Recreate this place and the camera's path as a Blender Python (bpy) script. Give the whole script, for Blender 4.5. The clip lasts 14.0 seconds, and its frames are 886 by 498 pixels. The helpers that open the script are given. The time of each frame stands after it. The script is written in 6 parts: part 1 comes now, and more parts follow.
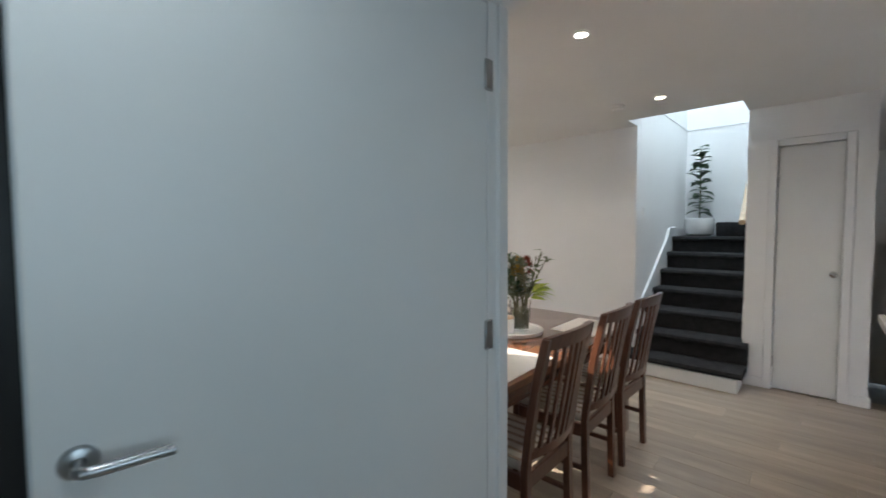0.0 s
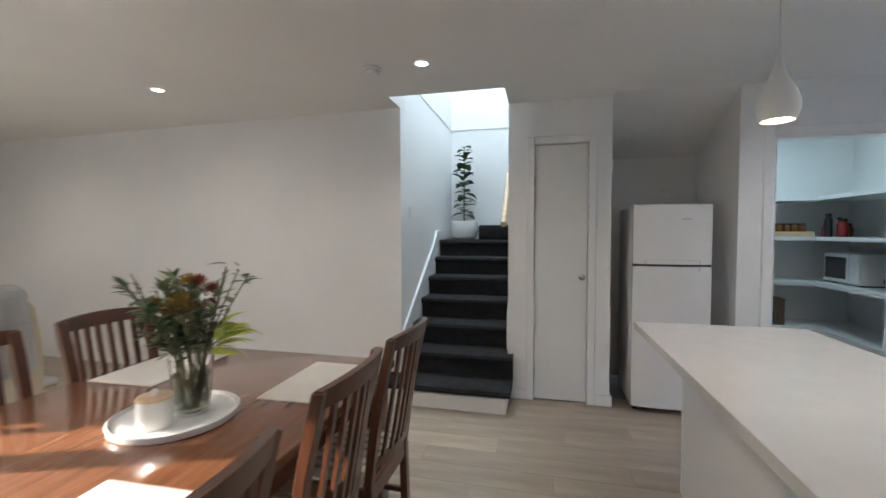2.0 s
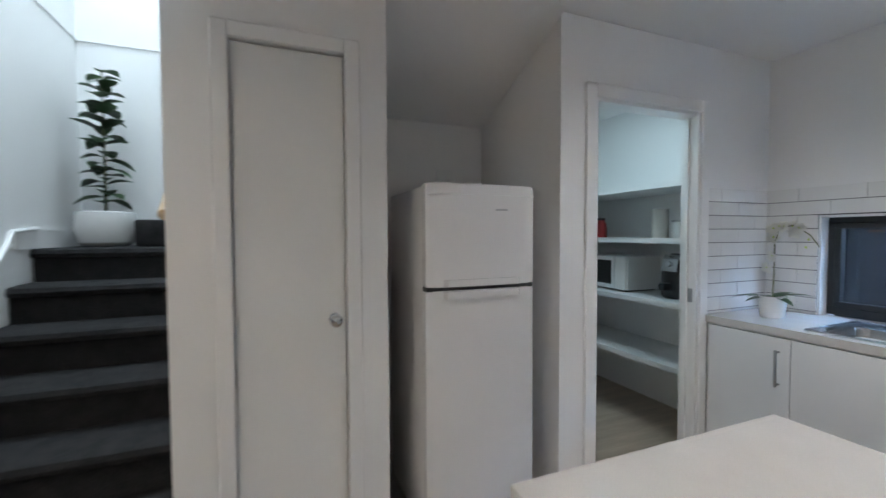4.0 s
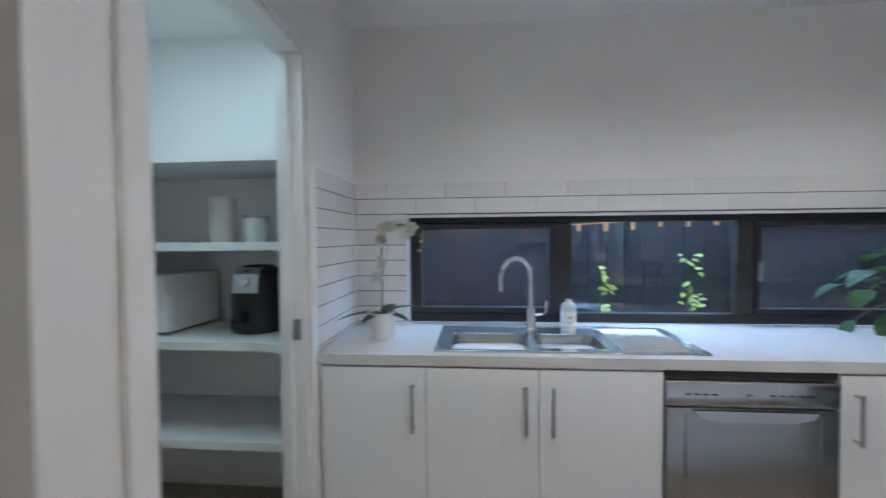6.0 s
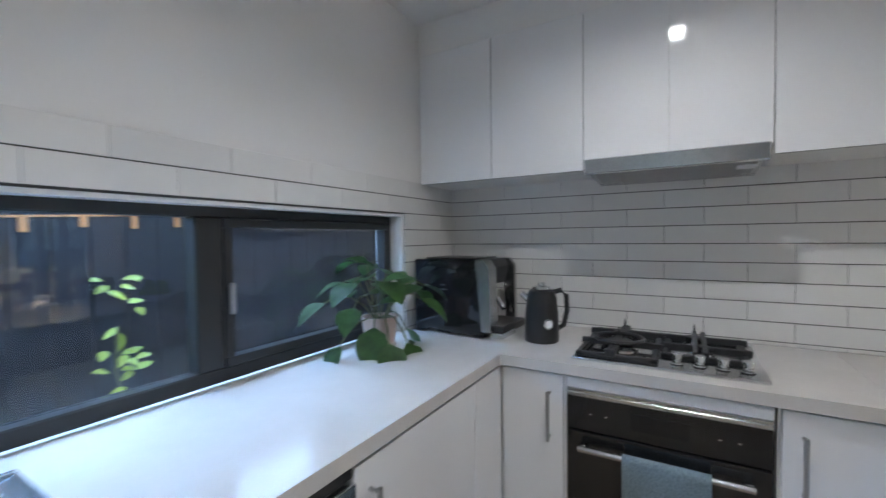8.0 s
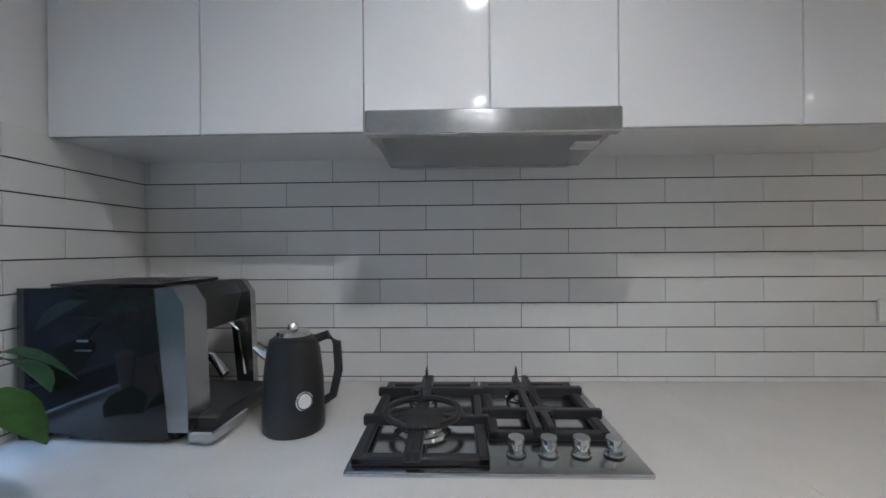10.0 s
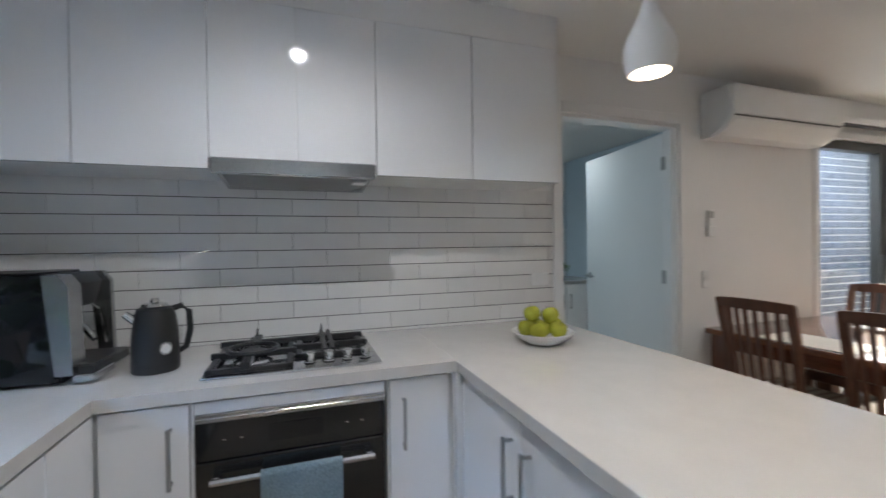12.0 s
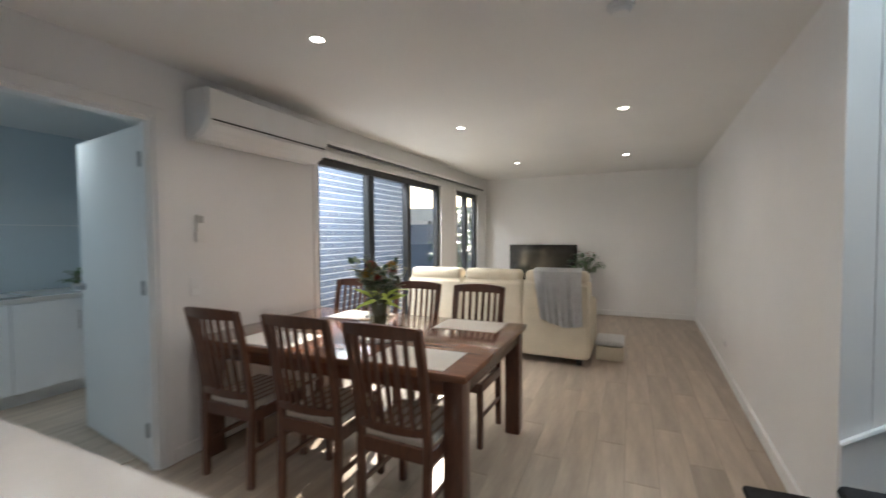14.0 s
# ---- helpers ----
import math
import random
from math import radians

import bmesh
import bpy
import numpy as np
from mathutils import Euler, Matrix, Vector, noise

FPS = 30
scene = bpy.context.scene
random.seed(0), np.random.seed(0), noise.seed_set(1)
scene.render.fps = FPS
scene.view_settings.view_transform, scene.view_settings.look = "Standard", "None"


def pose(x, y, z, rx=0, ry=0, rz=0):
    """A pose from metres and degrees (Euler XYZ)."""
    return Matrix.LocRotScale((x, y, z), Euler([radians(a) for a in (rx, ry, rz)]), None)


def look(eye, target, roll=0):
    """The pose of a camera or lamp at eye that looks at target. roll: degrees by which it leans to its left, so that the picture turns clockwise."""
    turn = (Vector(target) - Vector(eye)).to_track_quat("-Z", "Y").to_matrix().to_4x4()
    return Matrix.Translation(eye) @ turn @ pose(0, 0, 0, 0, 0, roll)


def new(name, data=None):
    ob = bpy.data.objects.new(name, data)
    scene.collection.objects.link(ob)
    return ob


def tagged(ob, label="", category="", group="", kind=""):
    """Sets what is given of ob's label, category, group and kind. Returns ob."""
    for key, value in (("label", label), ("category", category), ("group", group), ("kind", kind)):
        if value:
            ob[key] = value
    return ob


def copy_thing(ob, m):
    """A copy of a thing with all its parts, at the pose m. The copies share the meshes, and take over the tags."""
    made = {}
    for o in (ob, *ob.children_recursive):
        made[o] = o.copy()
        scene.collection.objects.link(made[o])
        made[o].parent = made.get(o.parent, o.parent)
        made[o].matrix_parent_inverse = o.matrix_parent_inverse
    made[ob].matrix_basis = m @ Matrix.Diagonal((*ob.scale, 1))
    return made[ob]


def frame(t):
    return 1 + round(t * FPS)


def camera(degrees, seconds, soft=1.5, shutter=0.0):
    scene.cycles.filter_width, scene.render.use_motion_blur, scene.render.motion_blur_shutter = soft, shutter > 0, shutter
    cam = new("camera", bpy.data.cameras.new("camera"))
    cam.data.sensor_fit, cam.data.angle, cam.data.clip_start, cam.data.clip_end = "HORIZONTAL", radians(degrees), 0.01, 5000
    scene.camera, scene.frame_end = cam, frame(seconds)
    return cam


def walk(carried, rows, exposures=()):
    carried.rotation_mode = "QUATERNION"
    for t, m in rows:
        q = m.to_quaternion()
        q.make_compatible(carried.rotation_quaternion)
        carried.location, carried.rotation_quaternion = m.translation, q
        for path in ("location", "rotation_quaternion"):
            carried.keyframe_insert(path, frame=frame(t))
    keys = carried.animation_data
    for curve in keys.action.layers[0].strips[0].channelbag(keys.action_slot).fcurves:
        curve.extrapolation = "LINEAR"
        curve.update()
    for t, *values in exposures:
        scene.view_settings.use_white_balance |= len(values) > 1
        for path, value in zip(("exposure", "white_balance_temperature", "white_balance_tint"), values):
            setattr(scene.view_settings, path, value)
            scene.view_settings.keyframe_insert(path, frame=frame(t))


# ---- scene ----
cam = camera(93.83, 14.0, shutter=0.35)
PATH = [
    (0.0, (1.107, -2.730, 1.415), (-0.365, -4.080, 1.317), -0.32),
    (0.5, (0.927, -2.765, 1.404), (-0.728, -3.883, 1.311), -0.23),
    (1.0, (0.705, -2.783, 1.387), (-1.071, -3.699, 1.308), -0.02),
    (1.5, (0.391, -2.884, 1.370), (-1.473, -3.604, 1.300), -0.15),
    (2.0, (0.020, -2.974, 1.382), (-1.925, -3.435, 1.305), -0.11),
    (2.2, (-0.140, -2.992, 1.382), (-2.102, -3.371, 1.305), -0.11),
    (4.3, (-1.932, -2.820, 1.374), (-3.681, -1.852, 1.302), -0.51),
    (4.5, (-2.050, -2.745, 1.376), (-3.710, -1.632, 1.304), -0.74),
    (5.0, (-2.342, -2.575, 1.366), (-3.645, -1.058, 1.302), -1.34),
    (5.5, (-2.548, -2.367, 1.366), (-3.387, -0.552, 1.299), -1.53),
    (6.0, (-2.738, -2.140, 1.351), (-2.910, -0.148, 1.298), -0.48),
    (6.5, (-2.725, -1.892, 1.295), (-2.320, 0.067, 1.297), -0.52),
    (7.0, (-2.566, -1.630, 1.323), (-1.665, 0.156, 1.290), -0.58),
    (7.5, (-2.356, -1.420, 1.319), (-1.058, 0.102, 1.295), -1.13),
    (8.0, (-2.130, -1.194, 1.357), (-0.409, -0.178, 1.301), -0.69),
    (8.5, (-1.843, -1.105, 1.339), (0.057, -0.479, 1.306), -0.46),
    (9.0, (-1.563, -1.052, 1.336), (0.419, -0.789, 1.331), -0.33),
    (9.2, (-1.478, -1.048, 1.336), (0.512, -0.856, 1.331), -0.33),
    (10.2, (-1.360, -1.045, 1.336), (0.639, -0.993, 1.334), -0.52),
    (11.3, (-1.667, -1.097, 1.336), (0.331, -1.194, 1.339), -0.77),
    (11.5, (-1.772, -1.112, 1.336), (0.215, -1.341, 1.339), -0.77),
    (12.0, (-2.081, -1.144, 1.329), (-0.188, -1.787, 1.312), -0.77),
    (12.5, (-2.324, -1.204, 1.351), (-0.615, -2.242, 1.317), -1.16),
    (13.0, (-2.473, -1.350, 1.385), (-1.033, -2.737, 1.327), -0.74),
    (13.5, (-2.513, -1.570, 1.382), (-1.353, -3.198, 1.324), -0.82),
    (14.0, (-2.566, -1.953, 1.402), (-1.740, -3.773, 1.333), -0.41),
]
EXPO = 1.72
SUN_AZ, SUN_EL = 159.5, 22.3
walk(cam, [(t, look(eye, target, roll)) for t, eye, target, roll in PATH],
     exposures=[(0.0, EXPO), (14.0, EXPO)])

# ---- world, sun and large lights ----
world = bpy.data.worlds.new("world")
scene.world = world
world.use_nodes = True
wn = world.node_tree.nodes
sky = wn.new("ShaderNodeTexSky")
sky.sky_type = "NISHITA"
sky.sun_disc = False
sky.sun_elevation = radians(SUN_EL)
sky.sun_rotation = radians(SUN_AZ)
wn["Background"].inputs[1].default_value = 0.06
world.node_tree.links.new(sky.outputs[0], wn["Background"].inputs[0])


def lamp(name, kind, m, energy, color, size=0.1, size_y=0.1, angle=0.01, spot=140):
    data = bpy.data.lights.new(name, kind)
    data.energy, data.color = energy, color
    if kind == "AREA":
        data.shape, data.size, data.size_y = "RECTANGLE", size, size_y
    elif kind == "SUN":
        data.angle = angle
    else:
        data.spot_size, data.spot_blend, data.shadow_soft_size = radians(spot), 0.8, size
    ob = new(name, data)
    ob.matrix_world = m
    return ob


# the sun stands in the south-east of this plan, over the courtyard
az, el = radians(SUN_AZ), radians(SUN_EL)
sun_way = Vector((math.sin(az) * math.cos(el), math.cos(az) * math.cos(el), math.sin(el)))
lamp("sun", "SUN", look(sun_way * 20, (0, 0, 0)), 5.0, (1.0, 0.91, 0.78), angle=radians(0.5))

# area lamps stand in for daylight: courtyard doors, kitchen window, above the stairs
COOL = (0.62, 0.80, 1.0)
lamp("sky_slider", "AREA", look((0.65, -6.15, 2.95), (-1.6, -6.15, 0.4)), 80, (0.92, 0.96, 1.0), size=2.6, size_y=0.7)
lamp("sky_kitchen", "AREA", look((-1.8, 0.62, 1.85), (-1.8, -2.4, 0.9)), 30, (0.36, 0.60, 1.0), size=2.6, size_y=0.5)
lamp("sky_stair", "AREA", look((-4.4, -3.6, 5.1), (-4.4, -3.6, 0.0)), 36, (0.68, 0.86, 1.0), size=1.9, size_y=1.2)
# added laundry fill, set in an unseen opening made up in the north wall
lamp("fill_laundry", "AREA", look((1.4, -1.28, 1.5), (1.4, -3.0, 1.4)), 2.3, (0.56, 0.81, 1.0), size=1.1, size_y=0.95)
# added fill under the pantry ceiling, with no fitting or opening behind it
lamp("fill_pantry", "AREA", look((-4.0, -0.9, 2.42), (-4.0, -0.9, 0.0)), 2.5, (0.60, 0.86, 1.0), size=0.6, size_y=0.5)

WARM = (1.0, 0.86, 0.70)
WARM_LIGHT = (1.0, 0.915, 0.83)

# ---- materials ----


def material(name, color=(0.8, 0.8, 0.8), rough=0.5, metal=0.0, vary=0.06, scale=6.0, fine=0.0, fine_scale=120.0,
             bump=0.0, bump_scale=60.0, coat=0.0, emit=0.0, emit_color=None, trans=0.0, stretch=(1, 1, 1), spec=0.5, rand=0.0):
    m = bpy.data.materials.new(name)
    m.use_nodes = True
    n, l = m.node_tree.nodes, m.node_tree.links
    b = n["Principled BSDF"]
    b.inputs["Roughness"].default_value = rough
    b.inputs["Metallic"].default_value = metal
    b.inputs["Coat Weight"].default_value = coat
    b.inputs["Coat Roughness"].default_value = 0.08
    b.inputs["Specular IOR Level"].default_value = spec
    b.inputs["Transmission Weight"].default_value = trans
    tc = n.new("ShaderNodeTexCoord")
    mp = n.new("ShaderNodeMapping")
    mp.inputs["Scale"].default_value = stretch
    l.new(tc.outputs["Object"], mp.inputs["Vector"])
    big = n.new("ShaderNodeTexNoise")
    big.inputs["Scale"].default_value, big.inputs["Detail"].default_value = scale, 4
    l.new(mp.outputs[0], big.inputs["Vector"])
    ramp = n.new("ShaderNodeMapRange")
    ramp.inputs["To Min"].default_value, ramp.inputs["To Max"].default_value = 1 - vary, 1 + vary
    ramp.inputs["From Min"].default_value, ramp.inputs["From Max"].default_value = 0.3, 0.7
    l.new(big.outputs["Fac"], ramp.inputs["Value"])
    last = ramp.outputs[0]
    if fine:
        sm = n.new("ShaderNodeTexNoise")
        sm.inputs["Scale"].default_value, sm.inputs["Detail"].default_value = fine_scale, 3
        l.new(mp.outputs[0], sm.inputs["Vector"])
        r2 = n.new("ShaderNodeMapRange")
        r2.inputs["From Min"].default_value, r2.inputs["From Max"].default_value = 0.3, 0.7
        r2.inputs["To Min"].default_value, r2.inputs["To Max"].default_value = 1 - fine, 1 + fine
        l.new(sm.outputs["Fac"], r2.inputs["Value"])
        mu = n.new("ShaderNodeMath")
        mu.operation = "MULTIPLY"
        l.new(last, mu.inputs[0])
        l.new(r2.outputs[0], mu.inputs[1])
        last = mu.outputs[0]
    if rand:
        oi = n.new("ShaderNodeObjectInfo")
        r3 = n.new("ShaderNodeMapRange")
        r3.inputs["To Min"].default_value, r3.inputs["To Max"].default_value = 1 - rand, 1 + rand
        l.new(oi.outputs["Random"], r3.inputs["Value"])
        mu = n.new("ShaderNodeMath")
        mu.operation = "MULTIPLY"
        l.new(last, mu.inputs[0])
        l.new(r3.outputs[0], mu.inputs[1])
        last = mu.outputs[0]
    mix = n.new("ShaderNodeVectorMath")
    mix.operation = "SCALE"
    mix.inputs[0].default_value = color
    l.new(last, mix.inputs["Scale"])
    l.new(mix.outputs[0], b.inputs["Base Color"])
    if bump:
        nb = n.new("ShaderNodeTexNoise")
        nb.inputs["Scale"].default_value, nb.inputs["Detail"].default_value = bump_scale, 3
        l.new(mp.outputs[0], nb.inputs["Vector"])
        bp = n.new("ShaderNodeBump")
        bp.inputs["Strength"].default_value = bump
        bp.inputs["Distance"].default_value = 0.004
        l.new(nb.outputs["Fac"], bp.inputs["Height"])
        l.new(bp.outputs[0], b.inputs["Normal"])
    if emit:
        b.inputs["Emission Color"].default_value = (*(emit_color or color), 1)
        b.inputs["Emission Strength"].default_value = emit
    return m


M_WALL = material("wall_paint", (0.80, 0.79, 0.78), 0.36, vary=0.02, scale=1.5, bump=0.06, bump_scale=180)
M_CEIL = material("ceiling_paint", (0.80, 0.79, 0.77), 0.8, vary=0.02, scale=1.2, bump=0.04, bump_scale=150)
M_TRIM = material("trim_gloss_paint", (0.80, 0.79, 0.78), 0.28, vary=0.02, scale=3)
M_DOOR = material("door_satin_paint", (0.76, 0.755, 0.74), 0.35, vary=0.02, scale=2, bump=0.02, bump_scale=90)
M_CAB = material("gloss_white_cabinet", (0.83, 0.83, 0.84), 0.07, vary=0.012, scale=2, coat=0.5)
M_CABIN = material("cabinet_carcass", (0.74, 0.74, 0.73), 0.4, vary=0.02)
M_STONE = material("white_engineered_stone", (0.62, 0.598, 0.575), 0.13, vary=0.03, scale=9, fine=0.035, fine_scale=260)
M_TILE = material("glazed_white_tile", (0.76, 0.75, 0.735), 0.12, vary=0.03, scale=5, bump=0.05, bump_scale=14, rand=0.035)
# grey joints, darkened further to carry the shadow lines under the tile edges
M_GROUT = material("shadow_dark_grout", (0.045, 0.045, 0.045), 0.9, vary=0.2, scale=30)
M_PLANK = material("oak_look_plank", (0.385, 0.31, 0.24), 0.36, vary=0.17, scale=2.0, fine=0.05, fine_scale=14, stretch=(7, 0.8, 4), bump=0.05, bump_scale=40, rand=0.12)
M_SUB = material("subfloor", (0.12, 0.10, 0.08), 0.9)
M_WOOD = material("mahogany_stain", (0.115, 0.042, 0.022), 0.22, vary=0.28, scale=4, fine=0.14, fine_scale=40, stretch=(1.2, 10, 10), coat=0.4, bump=0.04, bump_scale=30)
M_CHAIR = material("dark_chair_wood", (0.105, 0.040, 0.022), 0.28, vary=0.25, scale=7, fine=0.12, fine_scale=50, stretch=(8, 8, 1.2), coat=0.3)
M_SEAT = material("cream_seat_fabric", (0.55, 0.50, 0.43), 0.85, vary=0.08, scale=8, fine=0.12, fine_scale=220, bump=0.3, bump_scale=260)
M_STRIPE = material("brown_fabric_stripe", (0.30, 0.23, 0.17), 0.85, vary=0.08, fine=0.1)
M_STEEL = material("brushed_steel", (0.42, 0.42, 0.42), 0.26, 1.0, vary=0.06, scale=4, fine=0.06, fine_scale=90, stretch=(1, 1, 14))
M_STEELH = material("brushed_steel_flat", (0.62, 0.63, 0.64), 0.20, 1.0, vary=0.05, scale=4, fine=0.05, fine_scale=80, stretch=(14, 1, 1))
M_CHROME = material("chrome", (0.72, 0.73, 0.74), 0.07, 1.0, vary=0.02)
M_NICKEL = material("satin_nickel", (0.42, 0.42, 0.42), 0.28, 1.0, vary=0.03)
M_BLACKGLASS = material("black_glass", (0.012, 0.012, 0.013), 0.06, vary=0.1, coat=0.3)
M_BLACK = material("black_plastic", (0.018, 0.018, 0.019), 0.35, vary=0.15, scale=10)
M_IRON = material("cast_iron_enamel", (0.02, 0.02, 0.022), 0.45, vary=0.2, scale=30, bump=0.1, bump_scale=200)
M_FRAME = material("black_aluminium", (0.02, 0.021, 0.022), 0.38, vary=0.1, scale=12)
M_APPL = material("fridge_white", (0.74, 0.72, 0.71), 0.22, vary=0.015, scale=3, bump=0.05, bump_scale=220)
M_WPLAST = material("white_plastic", (0.78, 0.78, 0.77), 0.3, vary=0.02)
M_CERAM = material("white_ceramic", (0.80, 0.79, 0.77), 0.18, vary=0.03, scale=12)
M_CARPET = material("charcoal_carpet", (0.030, 0.029, 0.030), 0.95, vary=0.2, scale=14, fine=0.35, fine_scale=240, bump=0.8, bump_scale=320, spec=0.1)
M_SOFA = material("cream_suede", (0.60, 0.53, 0.41), 0.8, vary=0.08, scale=4, fine=0.05, fine_scale=90, bump=0.15, bump_scale=120)
M_THROW = material("grey_white_throw", (0.58, 0.58, 0.58), 0.95, vary=0.06, scale=10, fine=0.15, fine_scale=160, bump=0.5, bump_scale=220)
M_LINEN = material("woven_placemat", (0.62, 0.58, 0.53), 0.8, vary=0.04, fine=0.10, fine_scale=300, bump=0.3, bump_scale=300)
M_TOWEL = material("blue_grey_towel", (0.33, 0.43, 0.48), 0.95, vary=0.08, fine=0.2, fine_scale=150, bump=0.8, bump_scale=160)
M_TV = material("screen_black", (0.010, 0.010, 0.011), 0.10, vary=0.1)
M_LEAF = material("dark_leaf", (0.045, 0.105, 0.035), 0.35, vary=0.35, scale=9, fine=0.15, fine_scale=60, rand=0.25)
M_LEAF2 = material("pothos_leaf", (0.065, 0.150, 0.045), 0.35, vary=0.35, scale=12, fine=0.15, fine_scale=60, rand=0.25)
M_LIME = material("lime_petal", (0.50, 0.60, 0.10), 0.5, vary=0.2, scale=20)
# lighter than M_WOOD: brightness of the sunlit top is put into the colour
M_WOODTOP = material("polished_table_top", (0.19, 0.078, 0.040), 0.2, vary=0.25, scale=4, fine=0.14, fine_scale=40, stretch=(1.2, 10, 10), coat=0.5, bump=0.03, bump_scale=30)
M_EUCA = material("grey_green_leaf", (0.19, 0.22, 0.12), 0.6, vary=0.3, scale=20)
M_MUST = material("mustard_bloom", (0.42, 0.23, 0.03), 0.8, vary=0.25, scale=60, bump=0.6, bump_scale=220)
M_RUST = material("rust_bloom", (0.25, 0.055, 0.03), 0.8, vary=0.3, scale=60, bump=0.6, bump_scale=220)
M_PETAL = material("orchid_petal", (0.74, 0.72, 0.66), 0.55, vary=0.06, scale=30)
M_STEM = material("plant_stem", (0.14, 0.15, 0.07), 0.6, vary=0.2, scale=20)
M_SOIL = material("potting_soil", (0.05, 0.036, 0.026), 0.95, vary=0.4, scale=60, bump=0.9, bump_scale=120)
M_TERRA = material("pale_pink_ceramic", (0.60, 0.45, 0.38), 0.45, vary=0.06, scale=10)
M_APPLE = material("green_apple", (0.40, 0.41, 0.045), 0.25, vary=0.22, scale=10, fine=0.08, fine_scale=120, rand=0.12)
M_PINE = material("pale_pine", (0.62, 0.43, 0.26), 0.35, vary=0.15, scale=5, fine=0.08, fine_scale=40, stretch=(2, 2, 12))
M_BASKET = material("woven_dark_basket", (0.11, 0.075, 0.05), 0.8, vary=0.35, scale=50, bump=0.8, bump_scale=90)
M_AMBER = material("amber_jar", (0.22, 0.09, 0.03), 0.25, vary=0.3, scale=25)
M_BRICK = material("glazed_blue_brick", (0.085, 0.115, 0.18), 0.35, vary=0.25, scale=9, fine=0.15, fine_scale=60, bump=0.3, bump_scale=70, rand=0.2)
M_MORTAR = material("pale_mortar", (0.78, 0.78, 0.77), 0.9, vary=0.1, scale=20)
M_FENCE = material("dark_painted_fence", (0.011, 0.014, 0.021), 0.6, vary=0.2, scale=4, stretch=(6, 6, 0.6))
M_FENCE2 = material("blue_grey_panel_fence", (0.10, 0.145, 0.23), 0.6, vary=0.1, scale=4)
M_PAVE = material("courtyard_paver", (0.30, 0.28, 0.26), 0.8, vary=0.15, scale=5, fine=0.1, fine_scale=90, bump=0.3, bump_scale=120)
M_RENDER = material("pale_rendered_wall", (0.76, 0.75, 0.72), 0.8, vary=0.06, scale=3, bump=0.2, bump_scale=120)
M_LAUNTILE = material("laundry_wall_tile", (0.60, 0.66, 0.69), 0.2, vary=0.02, scale=3)
M_SHUT = material("roller_blind", (0.66, 0.64, 0.60), 0.6, vary=0.03)
M_LENS = material("downlight_lens", (0.95, 0.93, 0.88), 0.4, emit=14.0, emit_color=(1.0, 0.94, 0.85))
M_BULB = material("pendant_bulb", (0.95, 0.85, 0.7), 0.4, emit=3.6, emit_color=(1.0, 0.83, 0.62))


def glass_material(name, tint=(0.93, 0.96, 0.96), rough=0.0, ior=1.45):
    m = bpy.data.materials.new(name)
    m.use_nodes = True
    b = m.node_tree.nodes["Principled BSDF"]
    b.inputs["Base Color"].default_value = (*tint, 1)
    b.inputs["Roughness"].default_value = rough
    b.inputs["IOR"].default_value = ior
    b.inputs["Transmission Weight"].default_value = 1.0
    return m


M_GLASS = glass_material("window_glass")
M_SCREEN = bpy.data.materials.new("insect_screen")
M_SCREEN.use_nodes = True
sn, sl = M_SCREEN.node_tree.nodes, M_SCREEN.node_tree.links
sn["Principled BSDF"].inputs["Base Color"].default_value = (0.045, 0.055, 0.08, 1)
sn["Principled BSDF"].inputs["Roughness"].default_value = 0.7
clear, weave = sn.new("ShaderNodeBsdfTransparent"), sn.new("ShaderNodeMixShader")
weave.inputs[0].default_value = 0.42
sl.new(clear.outputs[0], weave.inputs[1])
sl.new(sn["Principled BSDF"].outputs[0], weave.inputs[2])
sl.new(weave.outputs[0], sn["Material Output"].inputs["Surface"])
M_VASE = glass_material("vase_glass", (0.97, 0.98, 0.97), 0.02)

# ---- building helpers ----


def solid(bm, lo, hi, bevel=0.0, seg=1):
    """A box between two corners, added to bm."""
    r = bmesh.ops.create_cube(bm, size=1.0)
    vs = r["verts"]
    c = [(a + b) / 2 for a, b in zip(lo, hi)]
    s = [abs(b - a) for a, b in zip(lo, hi)]
    for v in vs:
        v.co = Vector((c[0] + v.co.x * s[0], c[1] + v.co.y * s[1], c[2] + v.co.z * s[2]))
    if bevel:
        es = list({e for v in vs for e in v.link_edges})
        bmesh.ops.bevel(bm, geom=es, offset=min(bevel, min(s) * 0.45), segments=seg, affect="EDGES", profile=0.5)
    return bm


def box(lo, hi, bevel=0.0, seg=1):
    return solid(bmesh.new(), lo, hi, bevel, seg)


def boxes(*pairs, bevel=0.0, seg=1):
    bm = bmesh.new()
    for lo, hi in pairs:
        solid(bm, lo, hi, bevel, seg)
    return bm


def turned(profile, steps=32, bm=None, at=(0, 0, 0), cap=True):
    """A surface of revolution about z from (radius, height) pairs."""
    bm = bm or bmesh.new()
    rings = []
    for r, z in profile:
        rings.append([bm.verts.new((at[0] + r * math.cos(2 * math.pi * k / steps), at[1] + r * math.sin(2 * math.pi * k / steps), at[2] + z)) for k in range(steps)])
    for a, b in zip(rings, rings[1:]):
        for k in range(steps):
            bm.faces.new((a[k], a[(k + 1) % steps], b[(k + 1) % steps], b[k]))
    if cap:
        bm.faces.new(list(reversed(rings[0])))
        bm.faces.new(rings[-1])
    return bm


